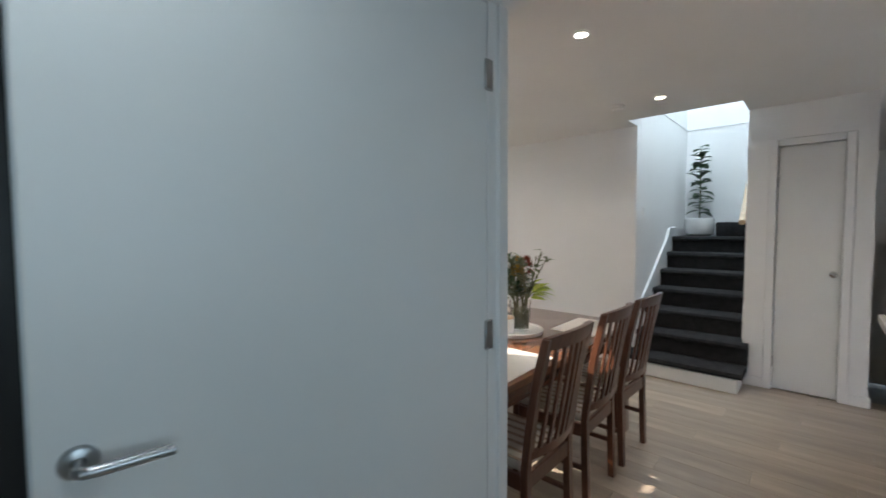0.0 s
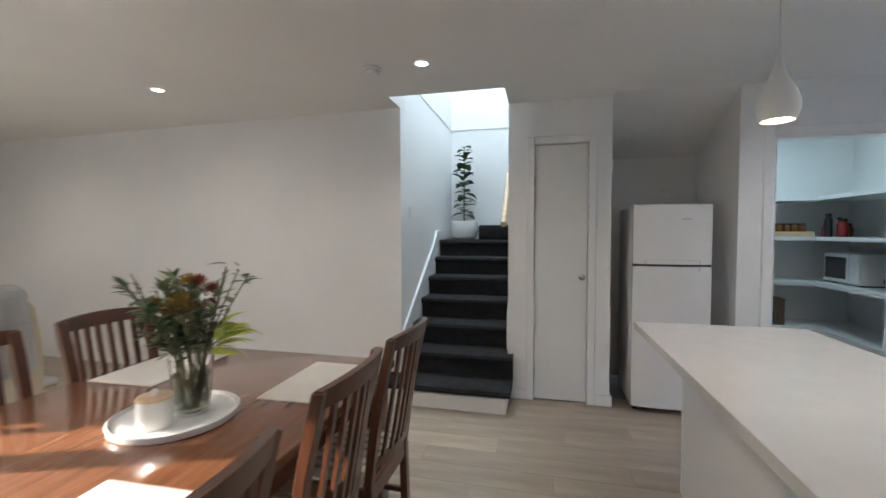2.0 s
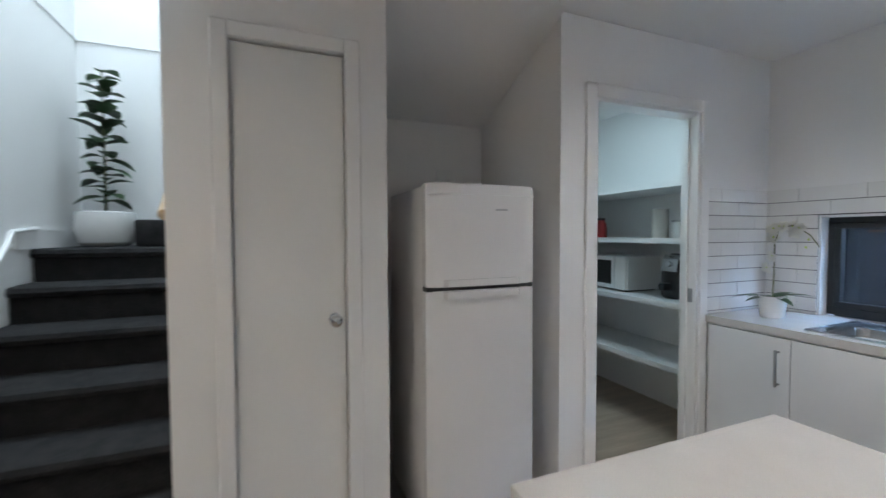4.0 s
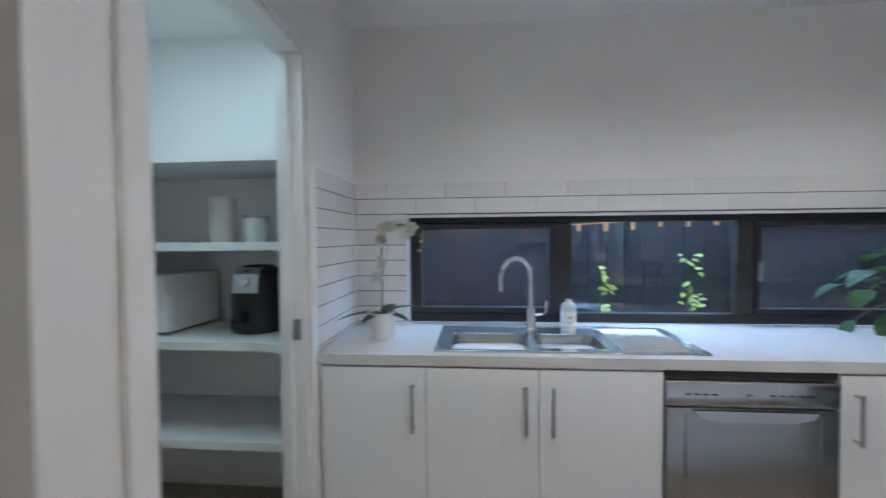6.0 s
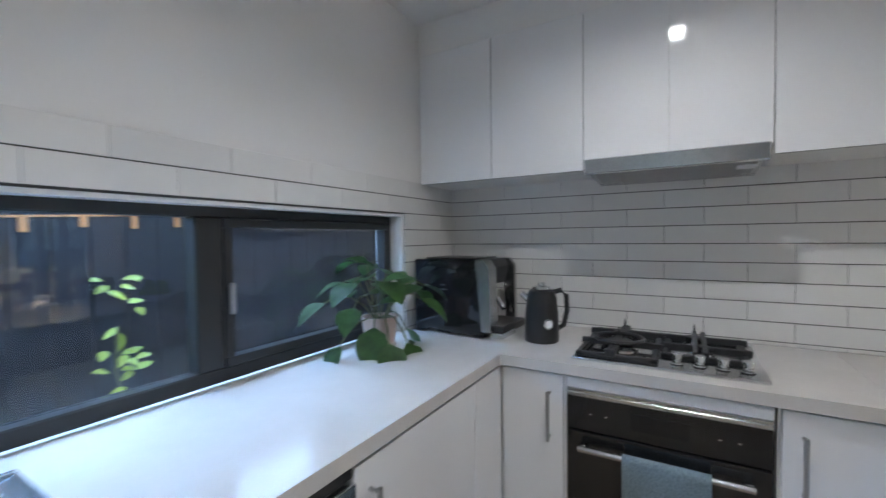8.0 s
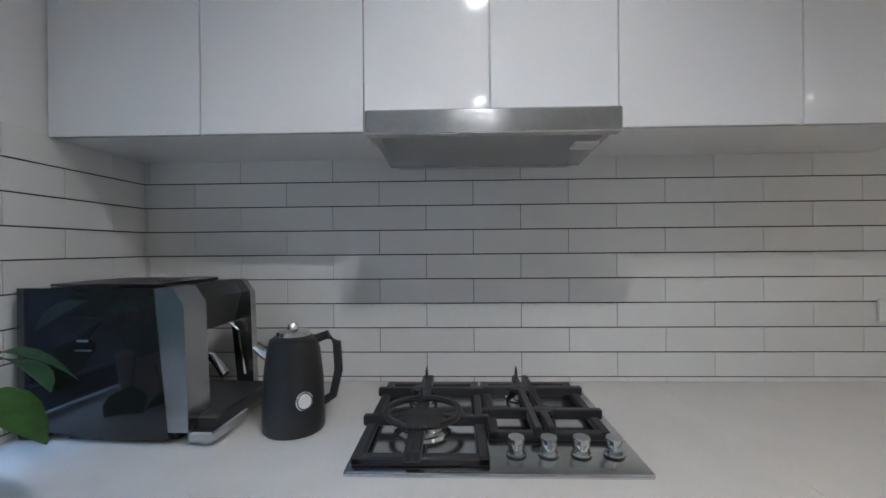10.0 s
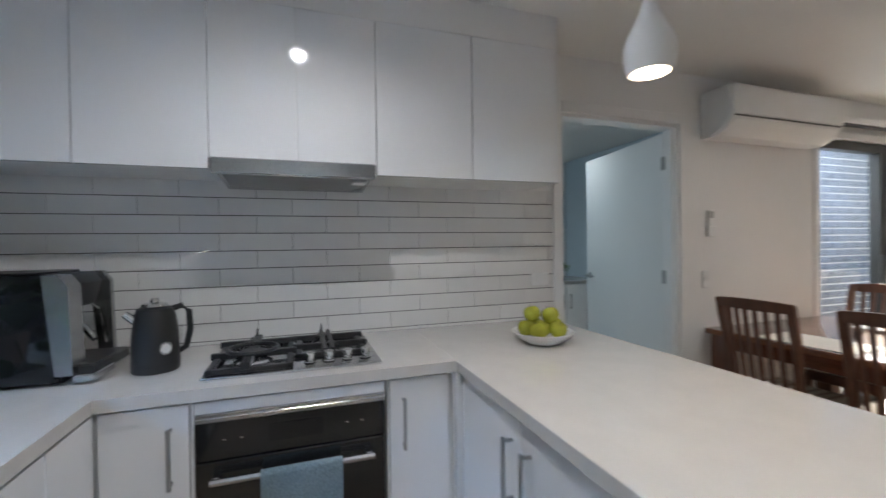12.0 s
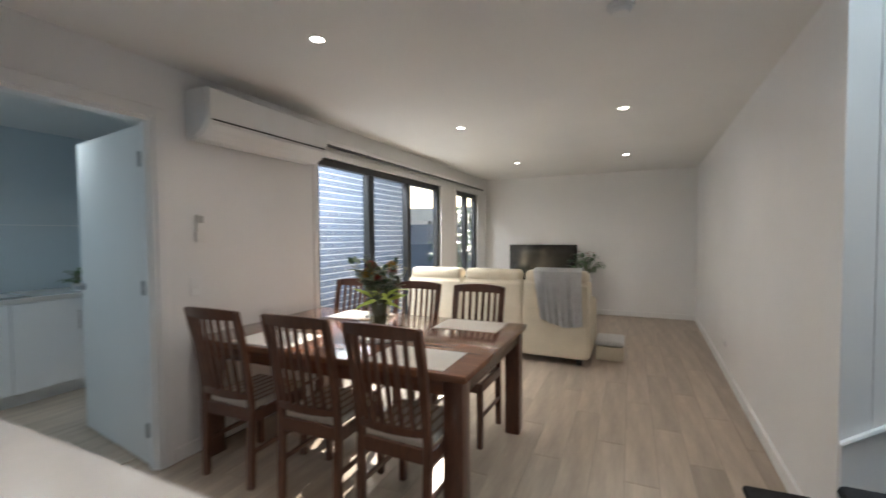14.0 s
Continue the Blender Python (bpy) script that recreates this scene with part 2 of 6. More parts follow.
def tube(points, radius, steps=10, bm=None, taper=1.0):
    """A round bar along points."""
    bm = bm or bmesh.new()
    pts = [Vector(p) for p in points]
    rings = []
    up = Vector((0, 0, 1))
    for i, p in enumerate(pts):
        d = (pts[min(i + 1, len(pts) - 1)] - pts[max(i - 1, 0)]).normalized()
        ref = up if abs(d.z) < 0.95 else Vector((1, 0, 0))
        a = d.cross(ref).normalized()
        b = d.cross(a).normalized()
        r = radius * (1 + (taper - 1) * i / max(1, len(pts) - 1))
        rings.append([bm.verts.new(p + a * (r * math.cos(2 * math.pi * k / steps)) + b * (r * math.sin(2 * math.pi * k / steps))) for k in range(steps)])
    for a, b in zip(rings, rings[1:]):
        for k in range(steps):
            bm.faces.new((a[k], a[(k + 1) % steps], b[(k + 1) % steps], b[k]))
    bm.faces.new(list(reversed(rings[0])))
    bm.faces.new(rings[-1])
    return bm


def prism(outline, axis, lo, hi, bm=None):
    """An outline (pairs) drawn out along axis 0, 1 or 2 from lo to hi."""
    bm = bm or bmesh.new()

    def put(p, v):
        c = list(p)
        c.insert(axis, v)
        return bm.verts.new(c)
    a = [put(p, lo) for p in outline]
    b = [put(p, hi) for p in outline]
    n = len(outline)
    for k in range(n):
        bm.faces.new((a[k], a[(k + 1) % n], b[(k + 1) % n], b[k]))
    bm.faces.new(list(reversed(a)))
    bm.faces.new(b)
    return bm


def mesh_of(name, bm, mat, smooth=False):
    bmesh.ops.recalc_face_normals(bm, faces=bm.faces)
    me = bpy.data.meshes.new(name)
    bm.to_mesh(me)
    bm.free()
    me.materials.append(mat)
    if smooth:
        me.shade_smooth()
        me.set_sharp_from_angle(angle=radians(38))
    return me


def part(name, bm, mat, parent, label="", smooth=True):
    ob = new(name, mesh_of(name, bm, mat, smooth))
    ob.parent = parent
    if label:
        tagged(ob, label)
    return ob


def thing(name, label, category, at=(0, 0, 0), turn=0.0, group=""):
    ob = new(name)
    ob.empty_display_size = 0.05
    ob.matrix_world = pose(*at, 0, 0, turn)
    return tagged(ob, label, category, group)


def structure(name, bm, mat, label="", smooth=False, category=""):
    return tagged(new(name, mesh_of(name, bm, mat, smooth)), label, category, "", "structure")

# ---- large structure ----
CEIL = 2.44
XW, XL, XC = -3.39, -3.345, -3.445      # west walls: pantry, living (stair end), cupboard
XLS = -3.52                          # living wall at the television end
YT = -9.60                            # television wall
WT = 0.10                            # wall thickness
Y_DS, Y_DN = -3.488, -2.59           # laundry doorway
Y_PS, Y_PN = -1.378, -0.617          # pantry doorway
DOOR_H = 2.06
DOOR_L = 2.10                        # laundry doorway
Y_AL, Y_AR = -2.44, -1.592          # fridge alcove
Y_SS, Y_SN = -4.14, -3.24           # stair well
X_SB = -5.40                         # back of stair landing
X_HOLE = -3.065                      # edge of the ceiling opening over the stairs
WX0, WX1, WZ0, WZ1 = -3.118, -0.482, 0.905, 1.472   # kitchen window opening
SL0, SL1 = -7.52, -4.885              # sliding door
W20, W21 = -9.12, -8.12              # living window
SLH = 2.12

structure("floor", box((-3.6, YT - 0.2, -0.12), (0.285, 0.1, -0.012)), M_SUB, "concrete slab under the timber-look floor", category="floor")
structure("floor_pantry", box((-5.2, -2.0, -0.06), (-3.625, 0.1, 0.0)), M_PLANK, "timber-look floor inside the pantry", category="floor")
structure("floor_laundry", box((0.285, -4.7, -0.06), (2.8, -1.2, 0.0)), M_PLANK, "timber-look floor of the laundry", category="floor")

# ceiling with the stair opening left free
structure("ceiling", boxes(((X_HOLE, YT - 0.2, CEIL), (0.0, 0.2, CEIL + 0.1)),
                           ((XC - 0.103, Y_SN, CEIL), (X_HOLE, 0.2, CEIL + 0.1)), ((-4.4, Y_SN + 0.1, CEIL), (XC - 0.103, 0.2, CEIL + 0.1)),
                           ((XL - WT, YT - 0.2, CEIL), (X_HOLE, Y_SS, CEIL + 0.1)), ((XLS - WT, YT - 0.2, CEIL), (XL - WT, Y_SS - 0.103, CEIL + 0.1))), M_CEIL, "flat white plaster ceiling", category="ceiling")

# east wall: cooktop, laundry doorway, sliding door, living window
structure("wall_east", boxes(((0, Y_DN, 0), (WT, 0.25, CEIL)), ((0, Y_DS, DOOR_L), (WT, Y_DN, CEIL)),
                             ((0, SL1, 0), (WT, Y_DS, CEIL)), ((0, SL0, SLH), (WT, SL1, CEIL)),
                             ((0, W21, 0), (WT, SL0, CEIL)), ((0, W20, SLH), (WT, W21, CEIL)),
                             ((0, W20, 0), (WT, W21, 0.35)), ((0, YT, 0), (WT, W20, CEIL))), M_WALL, "white painted plaster wall with doorway and black-framed openings", category="wall")
# north wall with the long low window
structure("wall_north", boxes(((XW, 0, 0), (WX0, 0.18, CEIL)), ((WX1, 0, 0), (0, 0.18, CEIL)),
                              ((WX0, 0, 0), (WX1, 0.18, WZ0 - 0.025)), ((WX0, 0, WZ1), (WX1, 0.18, CEIL))), M_WALL, "white painted plaster wall over a long splashback window", category="wall")
# west wall: pantry doorway
structure("wall_west", boxes(((XW - WT, Y_PN, 0), (XW, 0.18, CEIL)), ((XW - WT, Y_PS, DOOR_H), (XW, Y_PN, CEIL)),
                             ((XW - WT, Y_AR, 0), (XW, Y_PS, CEIL))), M_WALL, "white painted wall with the open pantry doorway", category="wall")
structure("wall_alcove", boxes(((-4.22, Y_AR, 0), (XW - WT, Y_AR + 0.09, CEIL)), ((-4.32, Y_AL - 0.1, 0), (-4.22, Y_AR + 0.09, CEIL)),
                               ((-4.22, Y_AL - 0.1, 0), (XC - 0.11, Y_AL, CEIL))), M_WALL, "white walls of the fridge alcove", category="wall")
structure("alcove_soffit", prism([(-4.22, 2.08), (-4.22, CEIL), (XC + 0.10, CEIL)], 1, Y_AL, Y_AR), M_WALL, "sloping white soffit under the upper stairs", category="soffit")
# cupboard wall beside the stairs
CD0, CD1 = -3.03, -2.612
structure("wall_cupboard", boxes(((XC - 0.1, CD1, 0), (XC, Y_AL, CEIL)), ((XC - 0.1, Y_SN, 0), (XC, CD0, CEIL)),
                                 ((XC - 0.1, CD0, 2.095), (XC, CD1, CEIL))), M_WALL, "white wall around the narrow understair cupboard", category="wall")
structure("wall_living", prism([(XL - WT, Y_SS), (XL, Y_SS), (XLS, YT), (XLS - WT, YT)], 2, 0.0, CEIL), M_WALL, "long plain white living room wall", category="wall")
structure("wall_television", box((XLS - WT, YT - WT, 0), (WT, YT, CEIL)), M_WALL, "plain white end wall behind the television", category="wall")
# stair well
structure("wall_stair_south", box((X_SB, Y_SS - 0.1, 0), (XL - WT - 0.003, Y_SS, 5.2)), M_WALL, "tall white stair wall", category="wall")
structure("wall_stair_west", box((X_SB - 0.1, Y_SS - 0.1, 0), (X_SB, -1.9, 5.2)), M_WALL, "tall white wall behind the stair landing", category="wall")
structure("wall_stair_north", boxes(((-4.68, Y_SN, 0), (XC - 0.103, Y_SN + 0.1, CEIL + 0.1)), ((X_SB, -2.0, 1.0), (-4.6, -1.9, 5.2)),
                                    ((-4.68, Y_SN + 0.1, 0.0), (-4.58, -1.9, CEIL + 0.1))), M_WALL, "white wall between stairs and cupboard", category="wall")
structure("wall_stair_head", boxes(((X_HOLE, Y_SS - 0.1, CEIL + 0.103), (X_HOLE + 0.1, Y_SN + 0.1, 5.2)), ((X_HOLE - 1.5, Y_SN, CEIL + 0.103), (X_HOLE, Y_SN + 0.1, 5.2)),
                                   ((XL - WT, Y_SS - 0.1, CEIL + 0.103), (X_HOLE, Y_SS, 5.2))), M_WALL, "white upper stair well walls", category="wall")
structure("ceiling_upper", box((X_SB - 0.1, Y_SS - 0.1, 5.2), (X_HOLE + 0.1, -1.9, 5.3)), M_CEIL, "white ceiling high over the stairs", category="ceiling")
# pantry shell
structure("wall_pantry", boxes(((-5.0, -1.6, 0), (-4.9, 0.18, CEIL)), ((-4.9, 0.0, 0), (XW - WT, 0.18, CEIL)), ((-4.9, -1.6, 0), (-4.325, -1.53, CEIL)),
                               ((-5.0, -1.6, CEIL), (-4.4, 0.18, CEIL + 0.1))), M_WALL, "white pantry walls", category="wall")
# laundry shell: glazed opening to the courtyard, added unseen opening north for the lamp
structure("wall_laundry", boxes(((2.75, -4.7, 0), (2.87, -1.2, CEIL)), ((WT, -1.32, 0), (0.8, -1.2, CEIL)), ((2.0, -1.32, 0), (2.75, -1.2, CEIL)), ((0.8, -1.32, 0), (2.0, -1.2, 0.98)), ((0.8, -1.32, 2.02), (2.0, -1.2, CEIL)),
                                ((WT, -4.7, 0), (1.06, -4.58, CEIL)), ((1.95, -4.7, 0), (2.75, -4.58, CEIL)), ((1.06, -4.7, 2.1), (1.95, -4.58, CEIL))), M_LAUNTILE, "pale laundry walls", category="wall")
structure("ceiling_laundry", box((0.0, -4.7, CEIL + 0.002), (2.87, -1.2, CEIL + 0.1)), M_CEIL, "white laundry ceiling", category="ceiling")


# ---- trim, doors and windows ----


def architrave(name, x, y0, y1, h, side, w=0.066, t=0.016):
    """A door surround on a wall at x; side +1 or -1 is the way that it stands proud."""
    a, b = (x, x + side * t) if side > 0 else (x - t, x)
    return structure(name, boxes(((a, y0 - w, 0), (b, y0, h + w)), ((a, y1, 0), (b, y1 + w, h + w)), ((a, y0, h), (b, y1, h + w)), bevel=0.005), M_TRIM, "white gloss timber door surround", category="trim")


architrave("trim_laundry", 0, Y_DS, Y_DN, DOOR_L, -1)
architrave("trim_pantry", XW, Y_PS, Y_PN, DOOR_H, 1)
architrave("trim_cupboard", XC, CD0, CD1, 2.095, 1, 0.06)
structure("trim_laundry_lining", boxes(((-0.002, Y_DS - 0.001, 0), (0.102, Y_DS + 0.02, DOOR_L)), ((-0.002, Y_DN - 0.008, 0), (0.102, Y_DN + 0.001, DOOR_L)), ((-0.002, Y_DS + 0.02, DOOR_L - 0.02), (0.102, Y_DN - 0.008, DOOR_L + 0.001)),
                                       ((0.02, Y_DS + 0.02, 0), (0.06, Y_DS + 0.032, DOOR_L - 0.02))), M_TRIM, "white door lining with stops", category="trim")
structure("trim_pantry_lining", boxes(((XW - WT - 0.002, Y_PS - 0.001, 0), (XW + 0.002, Y_PS + 0.018, DOOR_H)), ((XW - WT - 0.002, Y_PN - 0.018, 0), (XW + 0.002, Y_PN + 0.001, DOOR_H)), ((XW - WT - 0.002, Y_PS + 0.018, DOOR_H - 0.018), (XW + 0.002, Y_PN - 0.018, DOOR_H + 0.001)),
                                      ((XW - 0.075, Y_PN - 0.03, 0), (XW - 0.05, Y_PN - 0.018, DOOR_H - 0.018))), M_TRIM, "white pantry door lining", category="trim")
structure("trim_strike", box((XW - 0.048, Y_PN - 0.0205, 0.97), (XW - 0.018, Y_PN - 0.0175, 1.05)), M_NICKEL, "small nickel strike plate on the pantry door lining", category="trim")


def skirting(name, lo, hi):
    return structure(name, box(lo, hi, 0.008, 2), M_TRIM, "white gloss skirting board", category="baseboard")


H_SK = 0.09
structure("baseboard_living", prism([(XL, Y_SS), (XL + 0.016, Y_SS), (XLS + 0.016, YT + 0.016), (XLS, YT + 0.016)], 2, 0.0, H_SK), M_TRIM, "white gloss skirting board", category="baseboard")
skirting("baseboard_television", (XLS, YT, 0), (0, YT + 0.016, H_SK))
skirting("baseboard_cupboard_a", (XC, CD1 + 0.06, 0), (XC + 0.018, Y_AL + 0.018, H_SK))
skirting("baseboard_cupboard_b", (XC, Y_SN + 0.0, 0), (XC + 0.018, CD0 - 0.06, H_SK))
skirting("baseboard_alcove", (-4.2, Y_AL, 0), (XC, Y_AL + 0.016, H_SK))
skirting("baseboard_east", (-0.016, SL1, 0), (0, Y_DS - 0.066, H_SK))
skirting("baseboard_pantry_a", (XW, Y_AR, 0), (XW + 0.016, Y_PS - 0.066, H_SK))
skirting("baseboard_pantry_b", (XW, Y_PN + 0.066, 0), (XW + 0.016, -0.6, H_SK))

# laundry door, swung open into the laundry
ld = tagged(thing("laundry_door", "flat white laundry door swung wide open with steel lever", "door", (0.105, Y_DS + 0.018, 0.0), -8.0))
leaf = part("leaf", box((0.0, -0.038, 0.012), (0.985, 0.0, 2.07), 0.002), M_DOOR, ld, "flat painted door leaf", smooth=False)


def lever(parent, x, z, side):
    y = 0.0 if side > 0 else -0.038
    r = part("rosette", turned([(0.0, 0), (0.027, 0.0), (0.0265, 0.007), (0.022, 0.010), (0.0, 0.010)], 28, cap=False), M_NICKEL, parent, "round steel rosette")
    r.matrix_local = pose(x, y, z, -90 * side, 0, 0)
    h = part("lever_handle", tube([(x, y + side * 0.008, z), (x, y + side * 0.040, z), (x - 0.006, y + side * 0.050, z), (x - 0.03, y + side * 0.053, z), (x - 0.125, y + side * 0.053, z)], 0.0095, 14), M_NICKEL, parent, "satin steel lever handle")


lever(leaf, 0.93, 1.045, 1)
lever(leaf, 0.93, 1.045, -1)
for hz in (0.18, 1.05, 1.82):
    part("hinge", boxes(((-0.022, -0.006, hz), (0.0, 0.006, hz + 0.09)), ((-0.008, -0.002, hz), (0.012, 0.008, hz + 0.09)), bevel=0.003), M_NICKEL, ld, "steel butt hinge")

# understair cupboard door
cd = thing("cupboard_door", "narrow flat white cupboard door with small round knob", "door", (XC - 0.012, (CD0 + CD1) / 2, 0))
hw = (CD1 - CD0) / 2 - 0.004
part("leaf", box((-0.035, -hw, 0.012), (0.0, hw, 2.09), 0.002), M_DOOR, cd, "flat painted leaf", smooth=False)
knob = part("knob", turned([(0.0, 0.0), (0.024, 0.0), (0.024, 0.005), (0.010, 0.008), (0.009, 0.030), (0.021, 0.038), (0.026, 0.048), (0.023, 0.060), (0.012, 0.066), (0.0, 0.067)], 24, cap=False), M_CHROME, cd, "polished round knob")
knob.matrix_local = pose(0.0, hw - 0.045, 1.03, 0, 90, 0)
for hz in (0.2, 1.75):
    part("hinge", box((-0.004, -hw - 0.006, hz), (0.008, -hw + 0.004, hz + 0.09), 0.003), M_NICKEL, cd)

# kitchen window: black frame with a fixed middle pane and two sliding sashes
win = tagged(thing("window_1", "long low splashback window with black aluminium frame and three panes", "window", (0, 0, 0)), kind="structure")
FY0, FY1 = 0.075, 0.135
X1, X2 = -2.297, -1.399
part("window_frame", boxes(((WX0, FY0, WZ0), (WX1, FY1, WZ0 + 0.045)), ((WX0, FY0, WZ1 - 0.045), (WX1, FY1, WZ1)), ((WX0, FY0, WZ0 + 0.045), (WX0 + 0.045, FY1, WZ1 - 0.045)), ((WX1 - 0.045, FY0, WZ0 + 0.045), (WX1, FY1, WZ1 - 0.045)),
                           ((X1 - 0.042, FY0 - 0.004, WZ0 + 0.045), (X1 + 0.042, FY1, WZ1 - 0.045)), ((X2 - 0.042, FY0 - 0.004, WZ0 + 0.045), (X2 + 0.042, FY1, WZ1 - 0.045)), bevel=0.004), M_FRAME, win, smooth=False)
for a, b in ((WX0 + 0.045, X1 - 0.042), (X2 + 0.042, WX1 - 0.045)):
    z0, z1 = WZ0 + 0.046, WZ1 - 0.046
    part("sash", boxes(((a, FY0 - 0.012, z0), (b, FY1 - 0.02, z0 + 0.03)), ((a, FY0 - 0.012, z1 - 0.03), (b, FY1 - 0.02, z1)), ((a, FY0 - 0.012, z0 + 0.03), (a + 0.03, FY1 - 0.02, z1 - 0.03)), ((b - 0.03, FY0 - 0.012, z0 + 0.03), (b, FY1 - 0.02, z1 - 0.03)), bevel=0.003), M_FRAME, win, smooth=False)
for a, b in ((WX0 + 0.07, X1 - 0.066), (X1 + 0.04, X2 - 0.04), (X2 + 0.066, WX1 - 0.07)):
    g = part("pane", box((a, 0.100, WZ0 + 0.05), (b, 0.106, WZ1 - 0.05)), M_GLASS, win, smooth=False)
    g.visible_shadow = False
for a, b in ((WX0 + 0.07, X1 - 0.066), (X2 + 0.066, WX1 - 0.07)):
    part("insect_screen", box((a, 0.118, WZ0 + 0.05), (b, 0.1195, WZ1 - 0.05)), M_SCREEN, win, "fine grey insect screen", smooth=False).visible_shadow = False
part("latch", box((X2 + 0.055, 0.050, 1.12), (X2 + 0.072, 0.064, 1.22), 0.003), M_NICKEL, win, "small sash latch")
part("window_reveal", boxes(((WX0 - 0.001, 0.002, WZ0 - 0.024), (WX0 + 0.012, 0.074, WZ1 - 0.012)), ((WX1 - 0.012, 0.002, WZ0 - 0.024), (WX1 + 0.001, 0.074, WZ1 - 0.012)), ((WX0 - 0.001, 0.002, WZ1 - 0.012), (WX1 + 0.001, 0.074, WZ1 + 0.001))), M_TRIM, win, smooth=False)


def glazed(name, label, y0, y1, z0, z1, mullions, category, sash=0.05):
    w = tagged(thing(name, label, category, (0, 0, 0)), kind="structure")
    a, b = 0.02, 0.10
    part("window_frame", boxes(((a, y0, z0), (b, y1, z0 + 0.05)), ((a, y0, z1 - 0.07), (b, y1, z1)), ((a, y0, z0 + 0.05), (b, y0 + 0.06, z1 - 0.07)), ((a, y1 - 0.05, z0 + 0.05), (b, y1, z1 - 0.07)), bevel=0.004), M_FRAME, w, smooth=False)
    mullions = sorted(mullions)
    for m, wd in mullions:
        part("mullion", box((a - 0.004, m - wd / 2, z0 + 0.05), (b, m + wd / 2, z1 - 0.07), 0.004), M_FRAME, w, smooth=False)
    edges = [y0 + 0.06] + [m for m, wd in mullions] + [y1 - 0.05]
    for p, q in zip(edges, edges[1:]):
        g = part("pane", box((0.058, p + 0.01, z0 + 0.04), (0.064, q - 0.01, z1 - 0.06)), M_GLASS, w, smooth=False)
        g.visible_shadow = False
    return w


sd = glazed("sliding_door", "black aluminium sliding glass door onto the courtyard", SL0, SL1, 0.0, SLH, ((-5.77, 0.10), (-6.61, 0.08)), "sliding door")
part("handle", box((-0.02, -5.71, 0.95), (0.012, -5.685, 1.2), 0.006), M_FRAME, sd)
glazed("window_2", "tall black-framed living room window", W20, W21, 0.35, SLH, ((-8.62, 0.07),), "window")
structure("trim_slider", boxes(((-0.014, SL1, 0), (0.02, SL1 + 0.06, SLH + 0.06)), ((-0.014, SL0 - 0.06, 0), (0.02, SL0, SLH + 0.06)), ((-0.014, SL0, SLH), (0.02, SL1, SLH + 0.06)), ((-0.014, W20 - 0.06, 0.3), (0.02, W20, SLH + 0.06)), ((-0.014, W21, 0.3), (0.02, W21 + 0.06, SLH + 0.06)), ((-0.014, W20, SLH), (0.02, W21, SLH + 0.06)), bevel=0.004), M_TRIM, "white timber surrounds of the glazed openings", category="trim")
rail = thing("curtain_rail", "slim white blind rail with dark underside above the glass", "curtain rail", (0, 0, 0))
part("track", box((-0.085, -9.30, 2.225), (-0.02, -4.79, 2.265), 0.006), M_TRIM, rail, smooth=False)
part("dark_channel", box((-0.075, -9.29, 2.212), (-0.03, -4.80, 2.2255)), M_FRAME, rail, smooth=False)
for yy in (-4.95, -6.3, -7.8, -9.2):
    part("bracket", box((-0.03, yy, 2.24), (0.0, yy + 0.03, 2.28), 0.003), M_TRIM, rail)

# laundry window to the courtyard
lw = tagged(thing("window_3", "black-framed glazed laundry opening", "window", (0, 0, 0)), kind="structure")
part("window_frame", boxes(((1.06, -4.68, 0.0), (1.16, -4.60, 2.1)), ((1.89, -4.68, 0.0), (1.95, -4.60, 2.1)), ((1.16, -4.68, 2.04), (1.89, -4.60, 2.1)), ((1.16, -4.68, 0.0), (1.89, -4.60, 0.08)), bevel=0.004), M_FRAME, lw, smooth=False)
g = part("pane", box((1.15, -4.645, 0.07), (1.90, -4.639, 2.05)), M_GLASS, lw, smooth=False)
g.visible_shadow = False

# ---- stairs ----
RISE, GO, X_N1 = 0.186, 0.272, -3.07
st = thing("staircase", "straight stair flight with charcoal carpet and white stringers", "staircase", (0, 0, 0))
for i in range(7):
    xa = X_N1 - GO * i
    z = RISE * (i + 1)
    out = i < 2
    y1 = Y_SN + (0.045 if out and xa > XC else -0.004)
    xb = X_SB + 0.004 if i == 6 else xa - GO - 0.03
    bm = prism([(xa - 0.03, z - RISE - 0.01), (xa - 0.03, z - 0.055), (xa - 0.004, z - 0.048), (xa + 0.004, z - 0.028), (xa - 0.004, z - 0.006), (xa - 0.022, z), (xb, z), (xb, z - 0.06), (xb + 0.02, z - RISE - 0.01)], 1, Y_SS + 0.004 if not out else Y_SS + 0.02, y1)
    if i == 0:
        bm.free()
        bm = prism([(xa - 0.03, z - 0.06), (xa - 0.004, z - 0.05), (xa + 0.004, z - 0.028), (xa - 0.004, z - 0.006), (xa - 0.022, z), (xb, z), (xb, z - 0.06)], 1, Y_SS + 0.02, y1)
    part("step", bm, M_CARPET, st)
    if i == 0:
        # the lowest step runs on past the wall corner
        xe = XL + 0.018
        part("step_return", prism([(xa - 0.026, z - (0.06 if i == 0 else RISE)), (xa - 0.026, z - 0.055), (xa - 0.004, z - 0.048), (xa + 0.004, z - 0.028), (xa - 0.004, z - 0.006), (min(xe, xa - 0.03) + 0.006, z), (min(xe, xa - 0.03), z - (0.06 if i == 0 else RISE))], 1, Y_SS - 0.20, Y_SS + 0.0195), M_CARPET, st, "carpeted end of the low step")
part("base_riser", box((XL + 0.018, Y_SS - 0.185, 0.0), (X_N1 - 0.028, Y_SS + 0.0195, RISE - 0.062), 0.004), M_TRIM, st, "white painted bottom riser", smooth=False)
